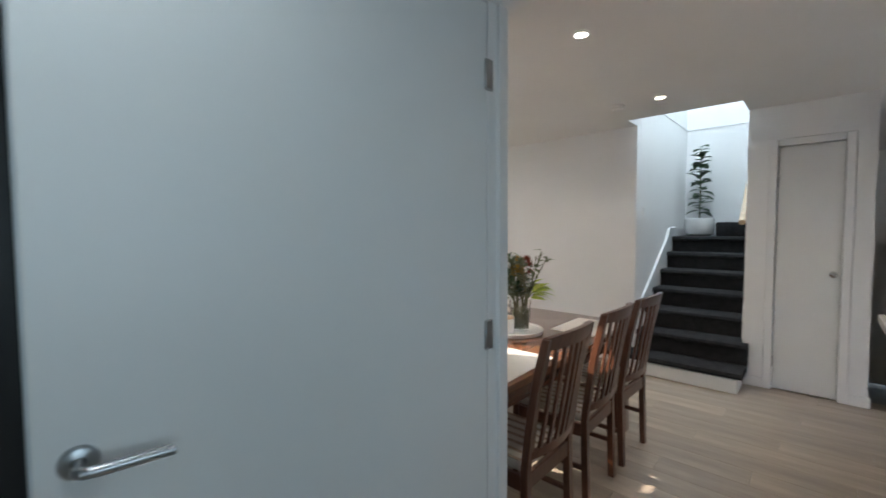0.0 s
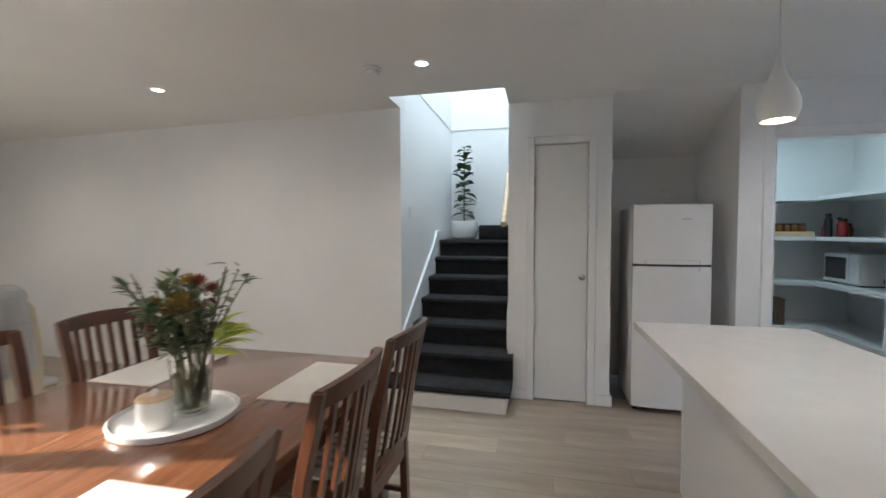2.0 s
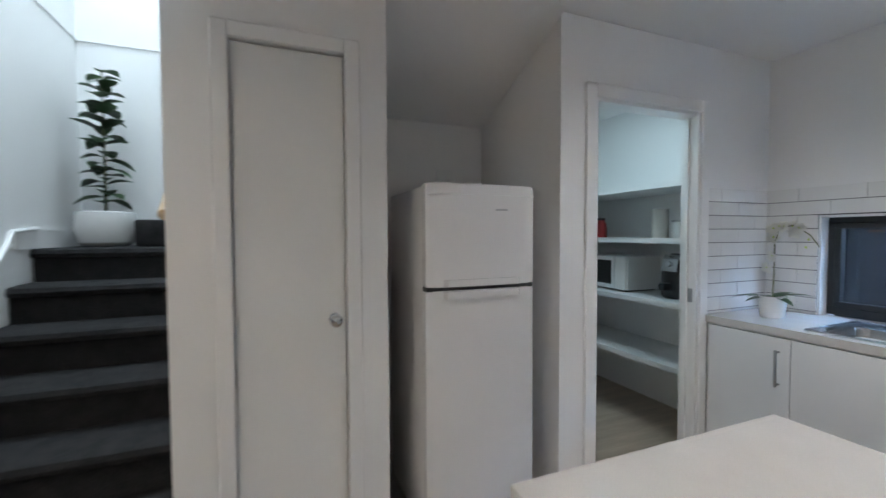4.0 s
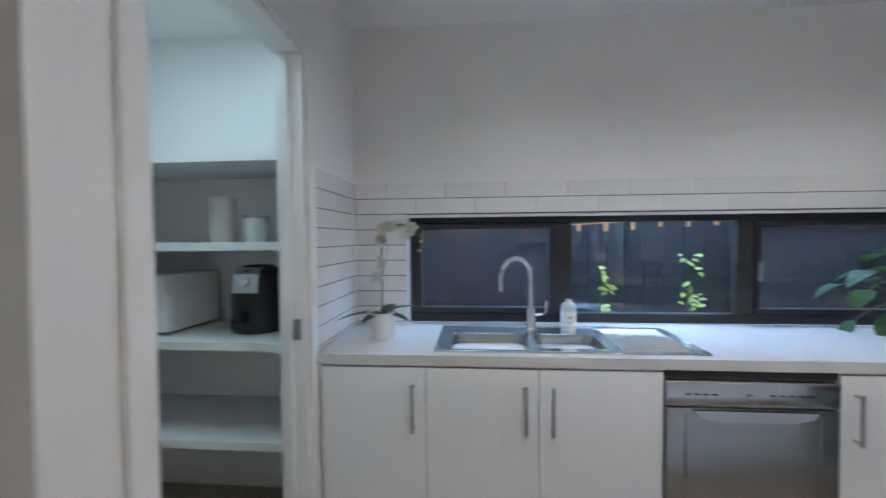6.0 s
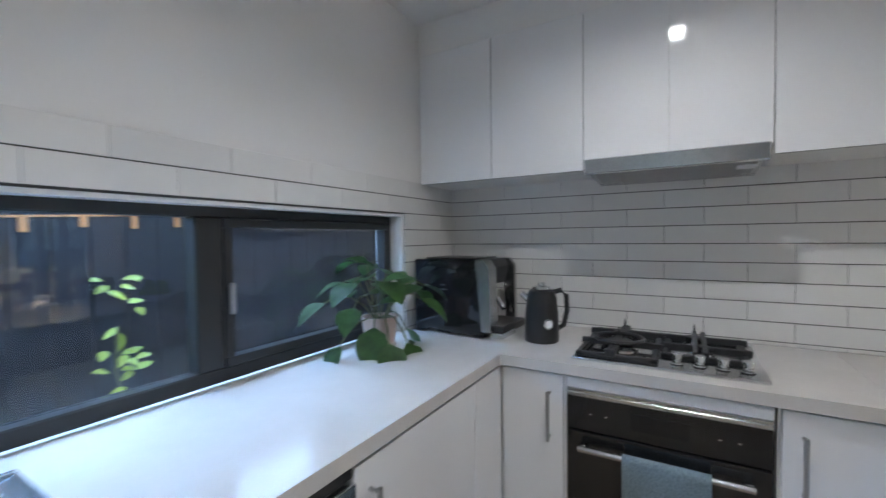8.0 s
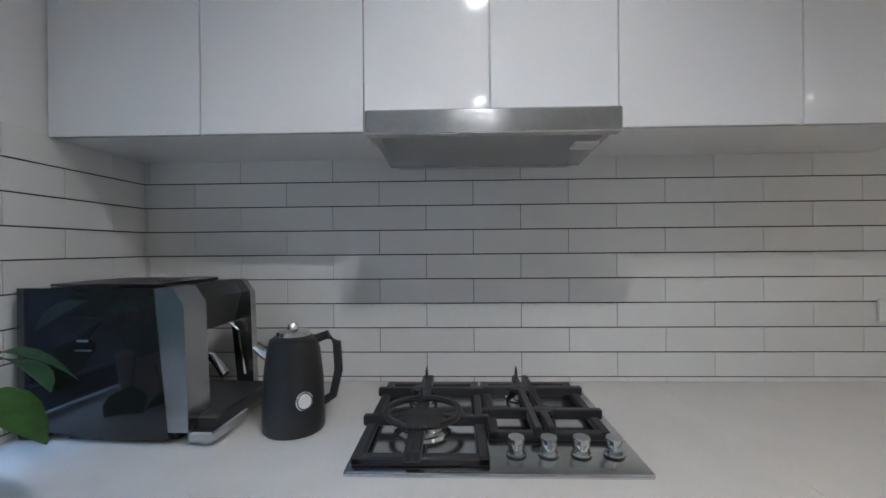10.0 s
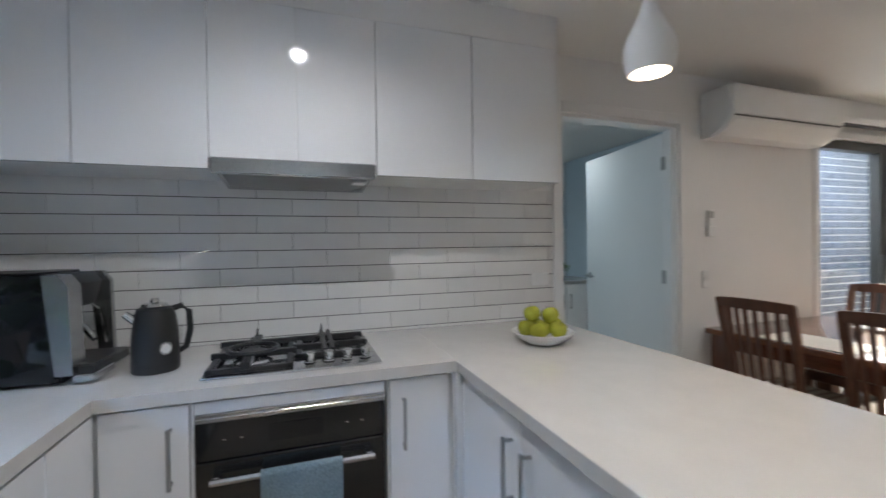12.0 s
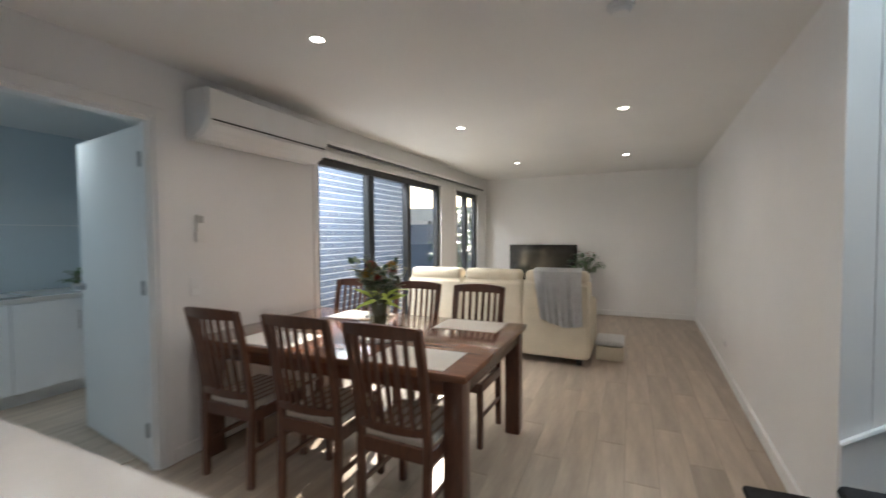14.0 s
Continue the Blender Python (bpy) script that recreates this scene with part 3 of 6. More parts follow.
part("step", box((X_SB + 0.004, -3.70, 1.305), (-4.86, -2.9, 1.475), 0.02, 2), M_CARPET, st, "carpeted winder step")
part("base_riser", box((X_N1 - 0.3, Y_SS + 0.02, 0.0), (X_N1 - 0.025, Y_SN + 0.015, RISE - 0.062), 0.004), M_TRIM, st, "white painted bottom riser", smooth=False)
slope = RISE / GO


def stringer(y0, y1, xs):
    z = [RISE * 1.0 + (X_N1 - x) * slope for x in xs]
    return prism([(xs[0], z[0] + 0.16), (xs[1], z[1] + 0.16), (xs[1], z[1] - 0.2), (xs[0], max(0.0, z[0] - 0.2))], 1, y0, y1)


part("stringer", stringer(Y_SS + 0.001, Y_SS + 0.018, (XL - 0.004, -4.52)), M_TRIM, st, "white painted stringer", smooth=False)
part("stringer", stringer(Y_SN - 0.018, Y_SN - 0.001, (XC - 0.11, -4.40)), M_TRIM, st, "white painted stringer", smooth=False)
part("stringer_bead", tube([(XL - 0.006, Y_SS + 0.014, RISE + (X_N1 - XL) * slope + 0.165), (-4.40, Y_SS + 0.014, RISE + (X_N1 + 4.40) * slope + 0.165), (-4.52, Y_SS + 0.014, 1.395), (-4.75, Y_SS + 0.014, 1.415)], 0.013, 8), M_TRIM, st, "rounded white bead")
structure("baseboard_landing", boxes(((X_SB, Y_SS, 1.303), (X_SB + 0.015, -3.7, 1.41)), ((X_SB, Y_SS, 1.303), (-4.55, Y_SS + 0.015, 1.41))), M_TRIM, "white landing skirting", category="baseboard")
structure("trim_stair_line", boxes(((X_SB, Y_SS, 2.728), (X_SB + 0.008, -1.9, 2.74)), ((X_SB, Y_SS, 2.728), (XL - 0.2, Y_SS + 0.008, 2.74))), M_TRIM, "thin shadow moulding at the upper floor level", category="trim")
hr = thing("handrail", "pale pine stair handrail with rounded edges", "handrail", (0, 0, 0))
part("rail", tube([(-3.80, Y_SN - 0.07, 1.46), (-3.84, Y_SN - 0.07, 1.49), (-4.45, Y_SN - 0.07, 2.00)], 0.030, 14), M_PINE, hr, "pale timber rail")
part("bracket", tube([(-3.95, Y_SN - 0.07, 1.60), (-3.95, Y_SN - 0.07, 1.55), (-3.95, Y_SN, 1.55)], 0.007, 8), M_CHROME, hr)


def switch(name, label, at, turn, w=0.072, h=0.115, rockers=1):
    t = thing(name, label, "switch", at, turn)
    part("plate", box((-0.009, -w / 2, -h / 2), (0, w / 2, h / 2), 0.003), M_WPLAST, t)
    for k in range(rockers):
        y = (k - (rockers - 1) / 2) * 0.03
        part("rocker", box((-0.013, y - 0.009, -0.014), (-0.008, y + 0.009, 0.014), 0.002), M_WPLAST, t)
    return t


switch("light_switch", "white plastic light switch on the stair wall", (-3.60, Y_SS, 1.57), -90)
switch("power_point", "white double power point above the fridge", (-4.22, -1.86, 1.75), 180, 0.115, 0.072, 2)
switch("power_point", "white power point low on the living wall", (-3.42, -6.8, 0.32), 180, 0.115, 0.072, 2)
switch("light_switch", "white switch plate beside the splashback end", (-0.008, -2.43, 1.13), 0, 0.115, 0.072, 2)

# ---- kitchen ----
TOP = 0.90
PN, PS, PW = -1.68, -2.478, -2.394        # peninsula top
SX0, SX1, SY0, SY1 = -2.90, -1.885, -0.50, -0.065   # sink cut-out
wt = thing("worktop", "pale engineered stone worktop running round the kitchen and peninsula", "worktop", (0, 0, 0))
F = -0.568
part("slab", boxes(((XW, SY1, TOP - 0.04), (0, 0.0, TOP)), ((XW, F, TOP - 0.04), (SX0, SY1, TOP)), ((SX1, F, TOP - 0.04), (0, SY1, TOP)), ((SX0, F, TOP - 0.04), (SX1, SY0, TOP))), M_STONE, wt, smooth=False)
part("slab", box((-0.642, PN, TOP - 0.04), (0, F, TOP)), M_STONE, wt, smooth=False)
part("slab", box((PW, PS, TOP - 0.04), (0, PN, TOP), 0.002), M_STONE, wt, smooth=False)
part("window_ledge", box((WX0, 0.0, TOP - 0.02), (WX1, 0.074, TOP)), M_STONE, wt, "stone ledge running into the window reveal", smooth=False)


def bar_handle(parent, at, along, out, length=0.174):
    """A square bar handle. along and out are unit vectors."""
    a, o, p = Vector(along), Vector(out), Vector(at)
    bm = bmesh.new()
    for q in (-1, 1):
        tube([p + a * (q * (length / 2 - 0.006)), p + a * (q * (length / 2 - 0.006)) + o * 0.028], 0.005, 8, bm)
    c = p + o * 0.030
    lo = [min(u, v) for u, v in zip(c - a * (length / 2), c + a * (length / 2))]
    hi = [max(u, v) for u, v in zip(c - a * (length / 2), c + a * (length / 2))]
    lo = [v - 0.0055 for v in lo]
    hi = [v + 0.0055 for v in hi]
    solid(bm, lo, hi, 0.002)
    return part("handle", bm, M_NICKEL, parent, "satin nickel bar handle")


KICK = 0.11


def base_unit(lo, hi, face, doors, label):
    """A base cabinet. face: 'y-', 'x-' or 'y+'; doors: (from, to, handle side or None) along the face."""
    t = thing("base_cabinet", label, "cabinet", ((lo[0] + hi[0]) / 2, (lo[1] + hi[1]) / 2, 0), group="kitchen base cabinets")
    ox, oy = t.location.x, t.location.y
    a = (lo[0] - ox, lo[1] - oy, KICK)
    b = (hi[0] - ox, hi[1] - oy, TOP - 0.042)
    part("body", box(a, b), M_CABIN, t, smooth=False)
    k0, k1 = list(a), list(b)
    k0[2], k1[2] = 0.0, KICK
    i, s = (1, -1) if face == "y-" else (0, -1) if face == "x-" else (1, 1)
    if s < 0:
        k0[i] += 0.05
    else:
        k1[i] -= 0.05
    part("kickboard", box(k0, k1), M_CAB, t, smooth=False)
    f = a[i] if s < 0 else b[i]
    j = 1 - i
    oj = oy if i == 0 else ox
    for d0, d1, hs in doors:
        p, q = [0, 0, KICK + 0.005], [0, 0, TOP - 0.05]
        p[i], q[i] = sorted((f + s * 0.001, f + s * 0.019))
        p[j], q[j] = d0 - oj + 0.0015, d1 - oj - 0.0015
        dr = part("door", box(p, q, 0.0015), M_CAB, t, "gloss white door", smooth=False)
        if hs is not None:
            at = [0, 0, 0.698]
            at[i] = f + s * 0.019
            at[j] = (d0 + 0.05 if hs < 0 else d1 - 0.05) - oj
            out = [0, 0, 0]
            out[i] = s
            bar_handle(dr, at, (0, 0, 1), out)
    return t


LB = "gloss white base cabinet with slim bar handles under the stone top"
FB = -0.545
base_unit((XW, FB, 0), (-2.945, 0, 0), "y-", [(XW + 0.03, -2.945, 1)], LB)
base_unit((-2.945, FB, 0), (-2.062, -0.0, 0), "y-", [(-2.945, -2.514, 1), (-2.514, -2.062, -1)], "gloss white sink base cabinet with slim bar handles")
base_unit((-1.458, FB, 0), (-0.609, 0, 0), "y-", [(-1.458, -0.86, -1), (-0.86, -0.626, None)], "gloss white corner base cabinet with slim bar handle")
base_unit((-0.604, -0.812, 0), (0, -0.547, 0), "x-", [(-0.806, -0.57, -1)], LB)
base_unit((-0.604, -1.68, 0), (0, -1.422, 0), "x-", [(-1.655, -1.430, 1)], LB)
pen_lo, pen_hi = -2.225, -1.715
for x0, x1, dd in ((-1.09, -0.645, [(-1.09, -0.665, -1)]), (-1.54, -1.09, [(-1.54, -1.09, 1)]), (-1.99, -1.54, [(-1.99, -1.54, -1)]), (-2.35, -1.99, [(-2.35, -1.99, 1)])):
    base_unit((x0, pen_lo, 0), (x1, pen_hi, 0), "y+", dd, "gloss white peninsula cabinet with bar handle")
pp = thing("peninsula_panel", "plain white panels closing the back and end of the peninsula", "panel", (0, 0, 0))
part("back_panel", box((-2.35, pen_lo - 0.02, 0.0), (0.0, pen_lo - 0.002, TOP - 0.042), 0.001), M_CAB, pp, smooth=False)
part("corner_post", box((-0.646, -1.738, 0.11), (-0.606, -1.678, TOP - 0.042)), M_CAB, pp, smooth=False)
part("end_panel", box((-2.37, pen_lo - 0.02, 0.0), (-2.352, pen_hi + 0.02, TOP - 0.042), 0.001), M_CAB, pp, smooth=False)

# wall cabinets
UZ0, UZ1, UX = 1.63, 2.282, -0.334


def wall_unit(y0, y1, z0, label):
    t = thing("wall_cabinet", label, "cabinet", (0, (y0 + y1) / 2, z0), group="kitchen wall cabinets")
    h = (y1 - y0) / 2
    part("body", box((UX + 0.02, -h, 0.0), (0, h, UZ1 - z0)), M_CABIN, t, smooth=False)
    part("door", box((UX, -h + 0.0015, -0.001), (UX + 0.019, h - 0.0015, UZ1 - z0 - 0.002), 0.0015), M_CAB, t, "high gloss white door", smooth=False)


for y0, y1 in ((-0.402, -0.004), (-0.818, -0.402), (-1.887, -1.447), (-2.344, -1.887)):
    wall_unit(y0, y1, UZ0, "high gloss white handleless wall cabinet")
for y0, y1 in ((-1.132, -0.818), (-1.447, -1.132)):
    wall_unit(y0, y1, 1.668, "high gloss white wall cabinet over the rangehood")
structure("bulkhead", box((UX + 0.004, -2.344, UZ1), (0, 0.0, CEIL)), M_WALL, "plaster bulkhead over the wall cabinets", category="bulkhead")

hood = thing("rangehood", "slim stainless slide-out rangehood under the wall cabinets", "rangehood", (-0.06, -1.133, 1.594))
hh = 0.299
part("body", prism([(-0.30, 0.012), (-0.30, 0.07), (0.05, 0.07), (0.05, -0.0), (-0.03, -0.006)], 1, -hh + 0.03, hh - 0.03), M_NICKEL, hood, smooth=False)
part("front_strip", box((-0.336, -hh, 0.010), (-0.300, hh, 0.068), 0.003), M_STEELH, hood, "brushed steel front strip", smooth=False)
part("underside", prism([(-0.325, 0.018), (-0.325, 0.0225), (-0.02, 0.0035), (-0.02, -0.008)], 1, -hh + 0.012, hh - 0.012), M_STEELH, hood, smooth=False)
part("filter", prism([(-0.29, 0.013), (-0.29, 0.0165), (-0.06, 0.003), (-0.06, -0.008)], 1, -hh + 0.06, hh - 0.12), M_NICKEL, hood, "mesh grease filter", smooth=False)
part("lamp_cover", box((-0.25, -hh + 0.025, 0.000), (-0.19, -hh + 0.085, 0.013), 0.003), M_WPLAST, hood)

# dishwasher
dw = thing("dishwasher", "stainless steel built-in dishwasher with curved handle recess", "dishwasher", (-1.76, -0.262, 0))
part("body", box((-0.297, -0.28, 0.1), (0.297, 0.28, 0.845)), M_NICKEL, dw, smooth=False)
part("door", box((-0.296, -0.312, 0.115), (0.296, -0.282, 0.725), 0.006, 2), M_STEEL, dw, "brushed stainless door")
part("control_panel", box((-0.296, -0.314, 0.73), (0.296, -0.282, 0.825), 0.006, 2), M_STEELH, dw, "stainless control strip")
part("handle", prism([(-0.21, 0.722), (0.21, 0.722), (0.195, 0.700), (0.13, 0.684), (-0.13, 0.684), (-0.195, 0.700)], 1, -0.334, -0.31), M_STEELH, dw, "pressed handle lip")
for sx in (-0.235, 0.225):
    part("side_crease", box((sx, -0.3145, 0.14), (sx + 0.01, -0.311, 0.70), 0.0015), M_STEEL, dw)
for bx in (-0.23, -0.2, -0.17, -0.14, -0.02, 0.06, 0.092, 0.124, 0.156, 0.188):
    part("button", box((bx, -0.3165, 0.773), (bx + 0.018, -0.313, 0.778)), M_BLACK, dw, "small dark button", smooth=False)
part("kickboard", box((-0.296, -0.24, 0.0), (0.296, -0.2, 0.1)), M_CAB, dw, smooth=False)
part("top_strip", box((-0.296, -0.30, 0.832), (0.296, -0.26, 0.856)), M_BLACK, dw, smooth=False)

# oven
ov = thing("oven", "black glass built-in oven with steel bar handle", "oven", (-0.604, -1.117, 0))
part("body", box((0.0, -0.297, 0.14), (0.5, 0.297, 0.80)), M_BLACK, ov, smooth=False)
part("control_panel", box((-0.02, -0.296, 0.665), (0.0, 0.296, 0.796), 0.002), M_BLACKGLASS, ov, "black glass control panel", smooth=False)
part("door", box((-0.022, -0.296, 0.2), (0.0, 0.296, 0.66), 0.003), M_BLACKGLASS, ov, "black glass oven door", smooth=False)
part("top_trim", box((-0.024, -0.297, 0.783), (0.0, 0.297, 0.80), 0.003), M_STEELH, ov, "steel top trim", smooth=False)
part("handle", tube([(-0.062, -0.25, 0.615), (-0.062, 0.25, 0.615)], 0.011, 12), M_STEELH, ov, "steel bar handle")
for s in (-1, 1):
    part("handle_post", box((-0.06, s * 0.235 - 0.012, 0.604), (-0.02, s * 0.235 + 0.012, 0.626), 0.004), M_STEELH, ov)
part("display", box((-0.0215, -0.085, 0.70), (-0.0195, 0.085, 0.755)), M_TV, ov, "dark display window", smooth=False)
for ty in (-0.22, -0.17, 0.16, 0.21):
    part("touch_mark", box((-0.0212, ty, 0.724), (-0.0198, ty + 0.01, 0.728)), M_STEELH, ov, smooth=False)
part("top_trim", box((-0.022, -0.297, 0.797), (0.0, 0.297, 0.812), 0.003), M_STEELH, ov, "brushed steel top trim", smooth=False)
part("side_trim", box((-0.021, 0.2955, 0.20), (0.0, 0.2985, 0.797)), M_STEELH, ov, smooth=False)
part("side_filler", box((-0.018, 0.299, 0.12), (0.0, 0.303, 0.85)), M_CAB, ov, "white filler strip", smooth=False)
part("top_filler", box((-0.018, -0.297, 0.813), (0.0, 0.297, 0.85)), M_CAB, ov, "white filler strip", smooth=False)
part("bottom_filler", box((-0.018, -0.297, 0.115), (0.0, 0.297, 0.195)), M_CAB, ov, "white filler strip", smooth=False)


def cloth(width, drop_a, drop_b, radius, thick, waves, seed):
    """A cloth hung over a bar along y: outline over the bar, rippled along its width."""
    rnd = random.Random(seed)
    ph = rnd.random() * 6
    pts = [(-radius - 0.004, -drop_a)] + [(-radius - 0.003, -drop_a * (1 - k / 8)) for k in range(1, 8)]
    pts += [(radius * math.cos(math.pi - math.pi * k / 8) * 1.05, radius * math.sin(math.pi * k / 8)) for k in range(9)]
    pts += [(radius + 0.003, -drop_b * k / 6) for k in range(1, 7)]
    n = 28
    bm = bmesh.new()
    rows = []
    for j in range(n + 1):
        y = (j / n - 0.5) * width
        row = []
        for x, z in pts:
            low = max(0.0, -z)
            sgn = -1 if x < 0 else 1
            row.append(bm.verts.new((x + sgn * (0.004 + 0.004 * math.sin(waves * y * 40 + ph)) * min(1, low * 8), y * (1 - 0.06 * low), z)))
        rows.append(row)
    for a, b in zip(rows, rows[1:]):
        for k in range(len(pts) - 1):
            bm.faces.new((a[k], a[k + 1], b[k + 1], b[k]))
    bmesh.ops.solidify(bm, geom=bm.faces[:], thickness=thick)
    return bm


tw = tagged(new("tea_towel", mesh_of("tea_towel", cloth(0.25, 0.36, 0.2, 0.016, 0.006, 1.0, 3), M_TOWEL, True)), "blue-grey waffle tea towel hung over the oven handle", "towel")
tw.matrix_world = pose(-0.666, -1.135, 0.615)

# gas cooktop
hob = thing("cooktop", "stainless four-burner gas cooktop with black cast iron trivets", "cooktop", (-0.335, -1.120, TOP))
part("tray", box((-0.245, -0.295, 0.0), (0.245, 0.295, 0.012), 0.006, 2), M_STEELH, hob, "brushed steel hob tray")


def burner(x, y, r, zc=0.012):
    b = part("burner", turned([(0, 0), (r * 1.25, 0), (r * 1.2, 0.006), (r, 0.010), (r, 0.022), (r * 0.8, 0.024), (0, 0.024)], 28, None, (x, y, zc), False), M_CHROME, hob, "polished burner ring")
    part("cap", turned([(0, 0.0), (r * 0.95, 0.0), (r * 1.0, 0.004), (r * 0.9, 0.010), (0, 0.012)], 28, None, (x, y, zc + 0.025), False), M_IRON, b, "black burner cap")


for x, y, r in ((-0.06, 0.155, 0.055), (0.13, 0.17, 0.034), (0.14, -0.10, 0.034), (-0.02, -0.13, 0.026)):
    burner(x, y, r)


def trivet(y0, y1, x0, x1, burners, z=0.052):
    t = part("trivet", bmesh.new(), M_IRON, hob, "black cast iron trivet")
    bm = bmesh.new()
    w = 0.024
    for lo, hi in (((x0, y0, 0.012), (x0 + w, y1, 0.030)), ((x1 - w, y0, 0.012), (x1, y1, 0.030)), ((x0, y0, 0.013), (x1, y0 + w, 0.031)), ((x0, y1 - w, 0.013), (x1, y1, 0.031))):
        solid(bm, lo, hi, 0.004)
    for bx, by, r in burners:
        for ang in (0, 90, 180, 270):
            c, s = math.cos(math.radians(ang)), math.sin(math.radians(ang))
            far = min(abs((x1 if c > 0 else x0) - bx) if abs(c) > 0.5 else 9, abs((y1 if s > 0 else y0) - by) if abs(s) > 0.5 else 9)
            p, q = (bx + c * r * 0.55, by + s * r * 0.55), (bx + c * far, by + s * far)
            solid(bm, (min(p[0], q[0]) - 0.009, min(p[1], q[1]) - 0.009, 0.024), (max(p[0], q[0]) + 0.009, max(p[1], q[1]) + 0.009, z - 0.004), 0.003)
    m = mesh_of("trivet", bm, M_IRON, True)
    t.data = m


trivet(0.012, 0.285, -0.225, 0.235, ((-0.06, 0.155, 0.055), (0.13, 0.17, 0.034)))
trivet(-0.262, 0.006, -0.115, 0.235, ((0.14, -0.10, 0.034), (-0.02, -0.13, 0.026)))
bm = bmesh.new()
for k in range(40):
    a0, a1 = 2 * math.pi * k / 40, 2 * math.pi * (k + 1) / 40
    tube([(-0.06 + 0.085 * math.cos(a0), 0.155 + 0.085 * math.sin(a0), 0.056), (-0.06 + 0.085 * math.cos(a1), 0.155 + 0.085 * math.sin(a1), 0.056)], 0.008, 6, bm)
wok = part("wok_ring", bm, M_IRON, hob, "round cast iron wok support")
for k in range(4):
    yk = -0.045 - 0.066 * k
    kb = part("knob", turned([(0, 0), (0.019, 0), (0.0195, 0.004), (0.017, 0.006), (0.0175, 0.036), (0.016, 0.038), (0, 0.038)], 24, None, (-0.175, yk, 0.0125), False), M_CHROME, hob, "chrome control knob")
    part("knob_base", turned([(0, 0), (0.021, 0), (0.021, 0.003), (0, 0.003)], 20, None, (-0.175, yk, 0.0122), False), M_BLACK, kb)
for x, y in ((-0.005, 0.165), (0.185, 0.165), (0.19, -0.10)):
    part("igniter", turned([(0, 0), (0.005, 0), (0.004, 0.02), (0.0015, 0.034), (0, 0.035)], 8, None, (x + 0.02, y, 0.05), False), M_IRON, hob)

# sink with two bowls and a ribbed drainer
sk = thing("sink", "stainless steel one and a half bowl sink with ribbed drainer", "sink", (-2.393, -0.283, TOP))


def bowl(x0, x1, y0, y1, depth):
    """An open bowl with rounded corners."""
    bm = bmesh.new()
    rings = []
    for inset, z in ((0.0, 0.004), (0.004, -0.006), (0.010, -depth * 0.8), (0.035, -depth)):
        r = 0.055
        ring = []
        for cx, cy, a0 in ((x1 - inset - r, y1 - inset - r, 0), (x0 + inset + r, y1 - inset - r, 90), (x0 + inset + r, y0 + inset + r, 180), (x1 - inset - r, y0 + inset + r, 270)):
            for k in range(7):
                a = math.radians(a0 + 15 * k)
                ring.append(bm.verts.new((cx + r * math.cos(a), cy + r * math.sin(a), z)))
        rings.append(ring)
    n = len(rings[0])
    for a, b in zip(rings, rings[1:]):
        for k in range(n):
            bm.faces.new((a[k], a[(k + 1) % n], b[(k + 1) % n], b[k]))
    bm.faces.new(rings[-1])
    return bm


B1, B2 = (-0.462, -0.140, -0.205, 0.085), (-0.105, 0.165, -0.175, 0.080)
L0, L1, Q0, Q1 = -0.526, 0.526, -0.236, 0.236
rim = boxes(((L0, Q0, 0.0), (B1[0], Q1, 0.005)), ((B1[1], Q0, 0.0), (B2[0], Q1, 0.005)), ((B2[1], Q0, 0.0), (B2[1] + 0.035, Q1, 0.005)), ((B1[0], Q0, 0.0), (B1[1], B1[2], 0.005)), ((B1[0], B1[3], 0.0), (B1[1], Q1, 0.005)),
            ((B2[0], Q0, 0.0), (B2[1], B2[2], 0.005)), ((B2[0], B2[3], 0.0), (B2[1], Q1, 0.005)), ((B2[1] + 0.035, Q0, -0.004), (L1, Q1, 0.002)))
part("deck", rim, M_STEELH, sk, smooth=False)
part("rim", boxes(((L0, Q0, 0.004), (L1, Q0 + 0.012, 0.009)), ((L0, Q1 - 0.012, 0.004), (L1, Q1, 0.009)), ((L0, Q0 + 0.012, 0.004), (L0 + 0.012, Q1 - 0.012, 0.009)), ((L1 - 0.012, Q0 + 0.012, 0.004), (L1, Q1 - 0.012, 0.009)), bevel=0.003), M_STEELH, sk)
for b in (B1, B2):
    # darker steel than the deck: the bowls' dark reflections are put into its colour
    bw = part("bowl", bowl(b[0] - 0.002, b[1] + 0.002, b[2] - 0.002, b[3] + 0.002, 0.16 if b is B1 else 0.12), M_STEEL, sk, "polished steel bowl")
    part("drain", turned([(0, 0), (0.04, 0), (0.038, 0.004), (0.02, 0.002), (0, 0.002)], 24, None, ((b[0] + b[1]) / 2, (b[2] + b[3]) / 2, -0.158 if b is B1 else -0.118), False), M_CHROME, bw)
for k in range(13):
    y = -0.195 + k * 0.031
    part("drainer_rib", tube([(B2[1] + 0.06, y, 0.002), (L1 - 0.04, y, 0.003)], 0.0045, 8), M_STEELH, sk)

tap = thing("mixer_tap", "chrome gooseneck kitchen mixer tap with side lever", "tap", (-2.49, -0.135, TOP + 0.004))
part("base", turned([(0, 0), (0.027, 0), (0.027, 0.006), (0.023, 0.012), (0.022, 0.10), (0.019, 0.112), (0.0, 0.114)], 28, cap=False), M_CHROME, tap)
arc = [(0, 0, 0.10), (0, 0, 0.25)] + [(-0.085 * (1 - math.cos(math.radians(a))) * 0.86, -0.085 * (1 - math.cos(math.radians(a))) * 0.36, 0.25 + 0.095 * math.sin(math.radians(a))) for a in range(15, 196, 15)]
arc += [(arc[-1][0] - 0.002, arc[-1][1] - 0.002, arc[-1][2] - 0.03)]
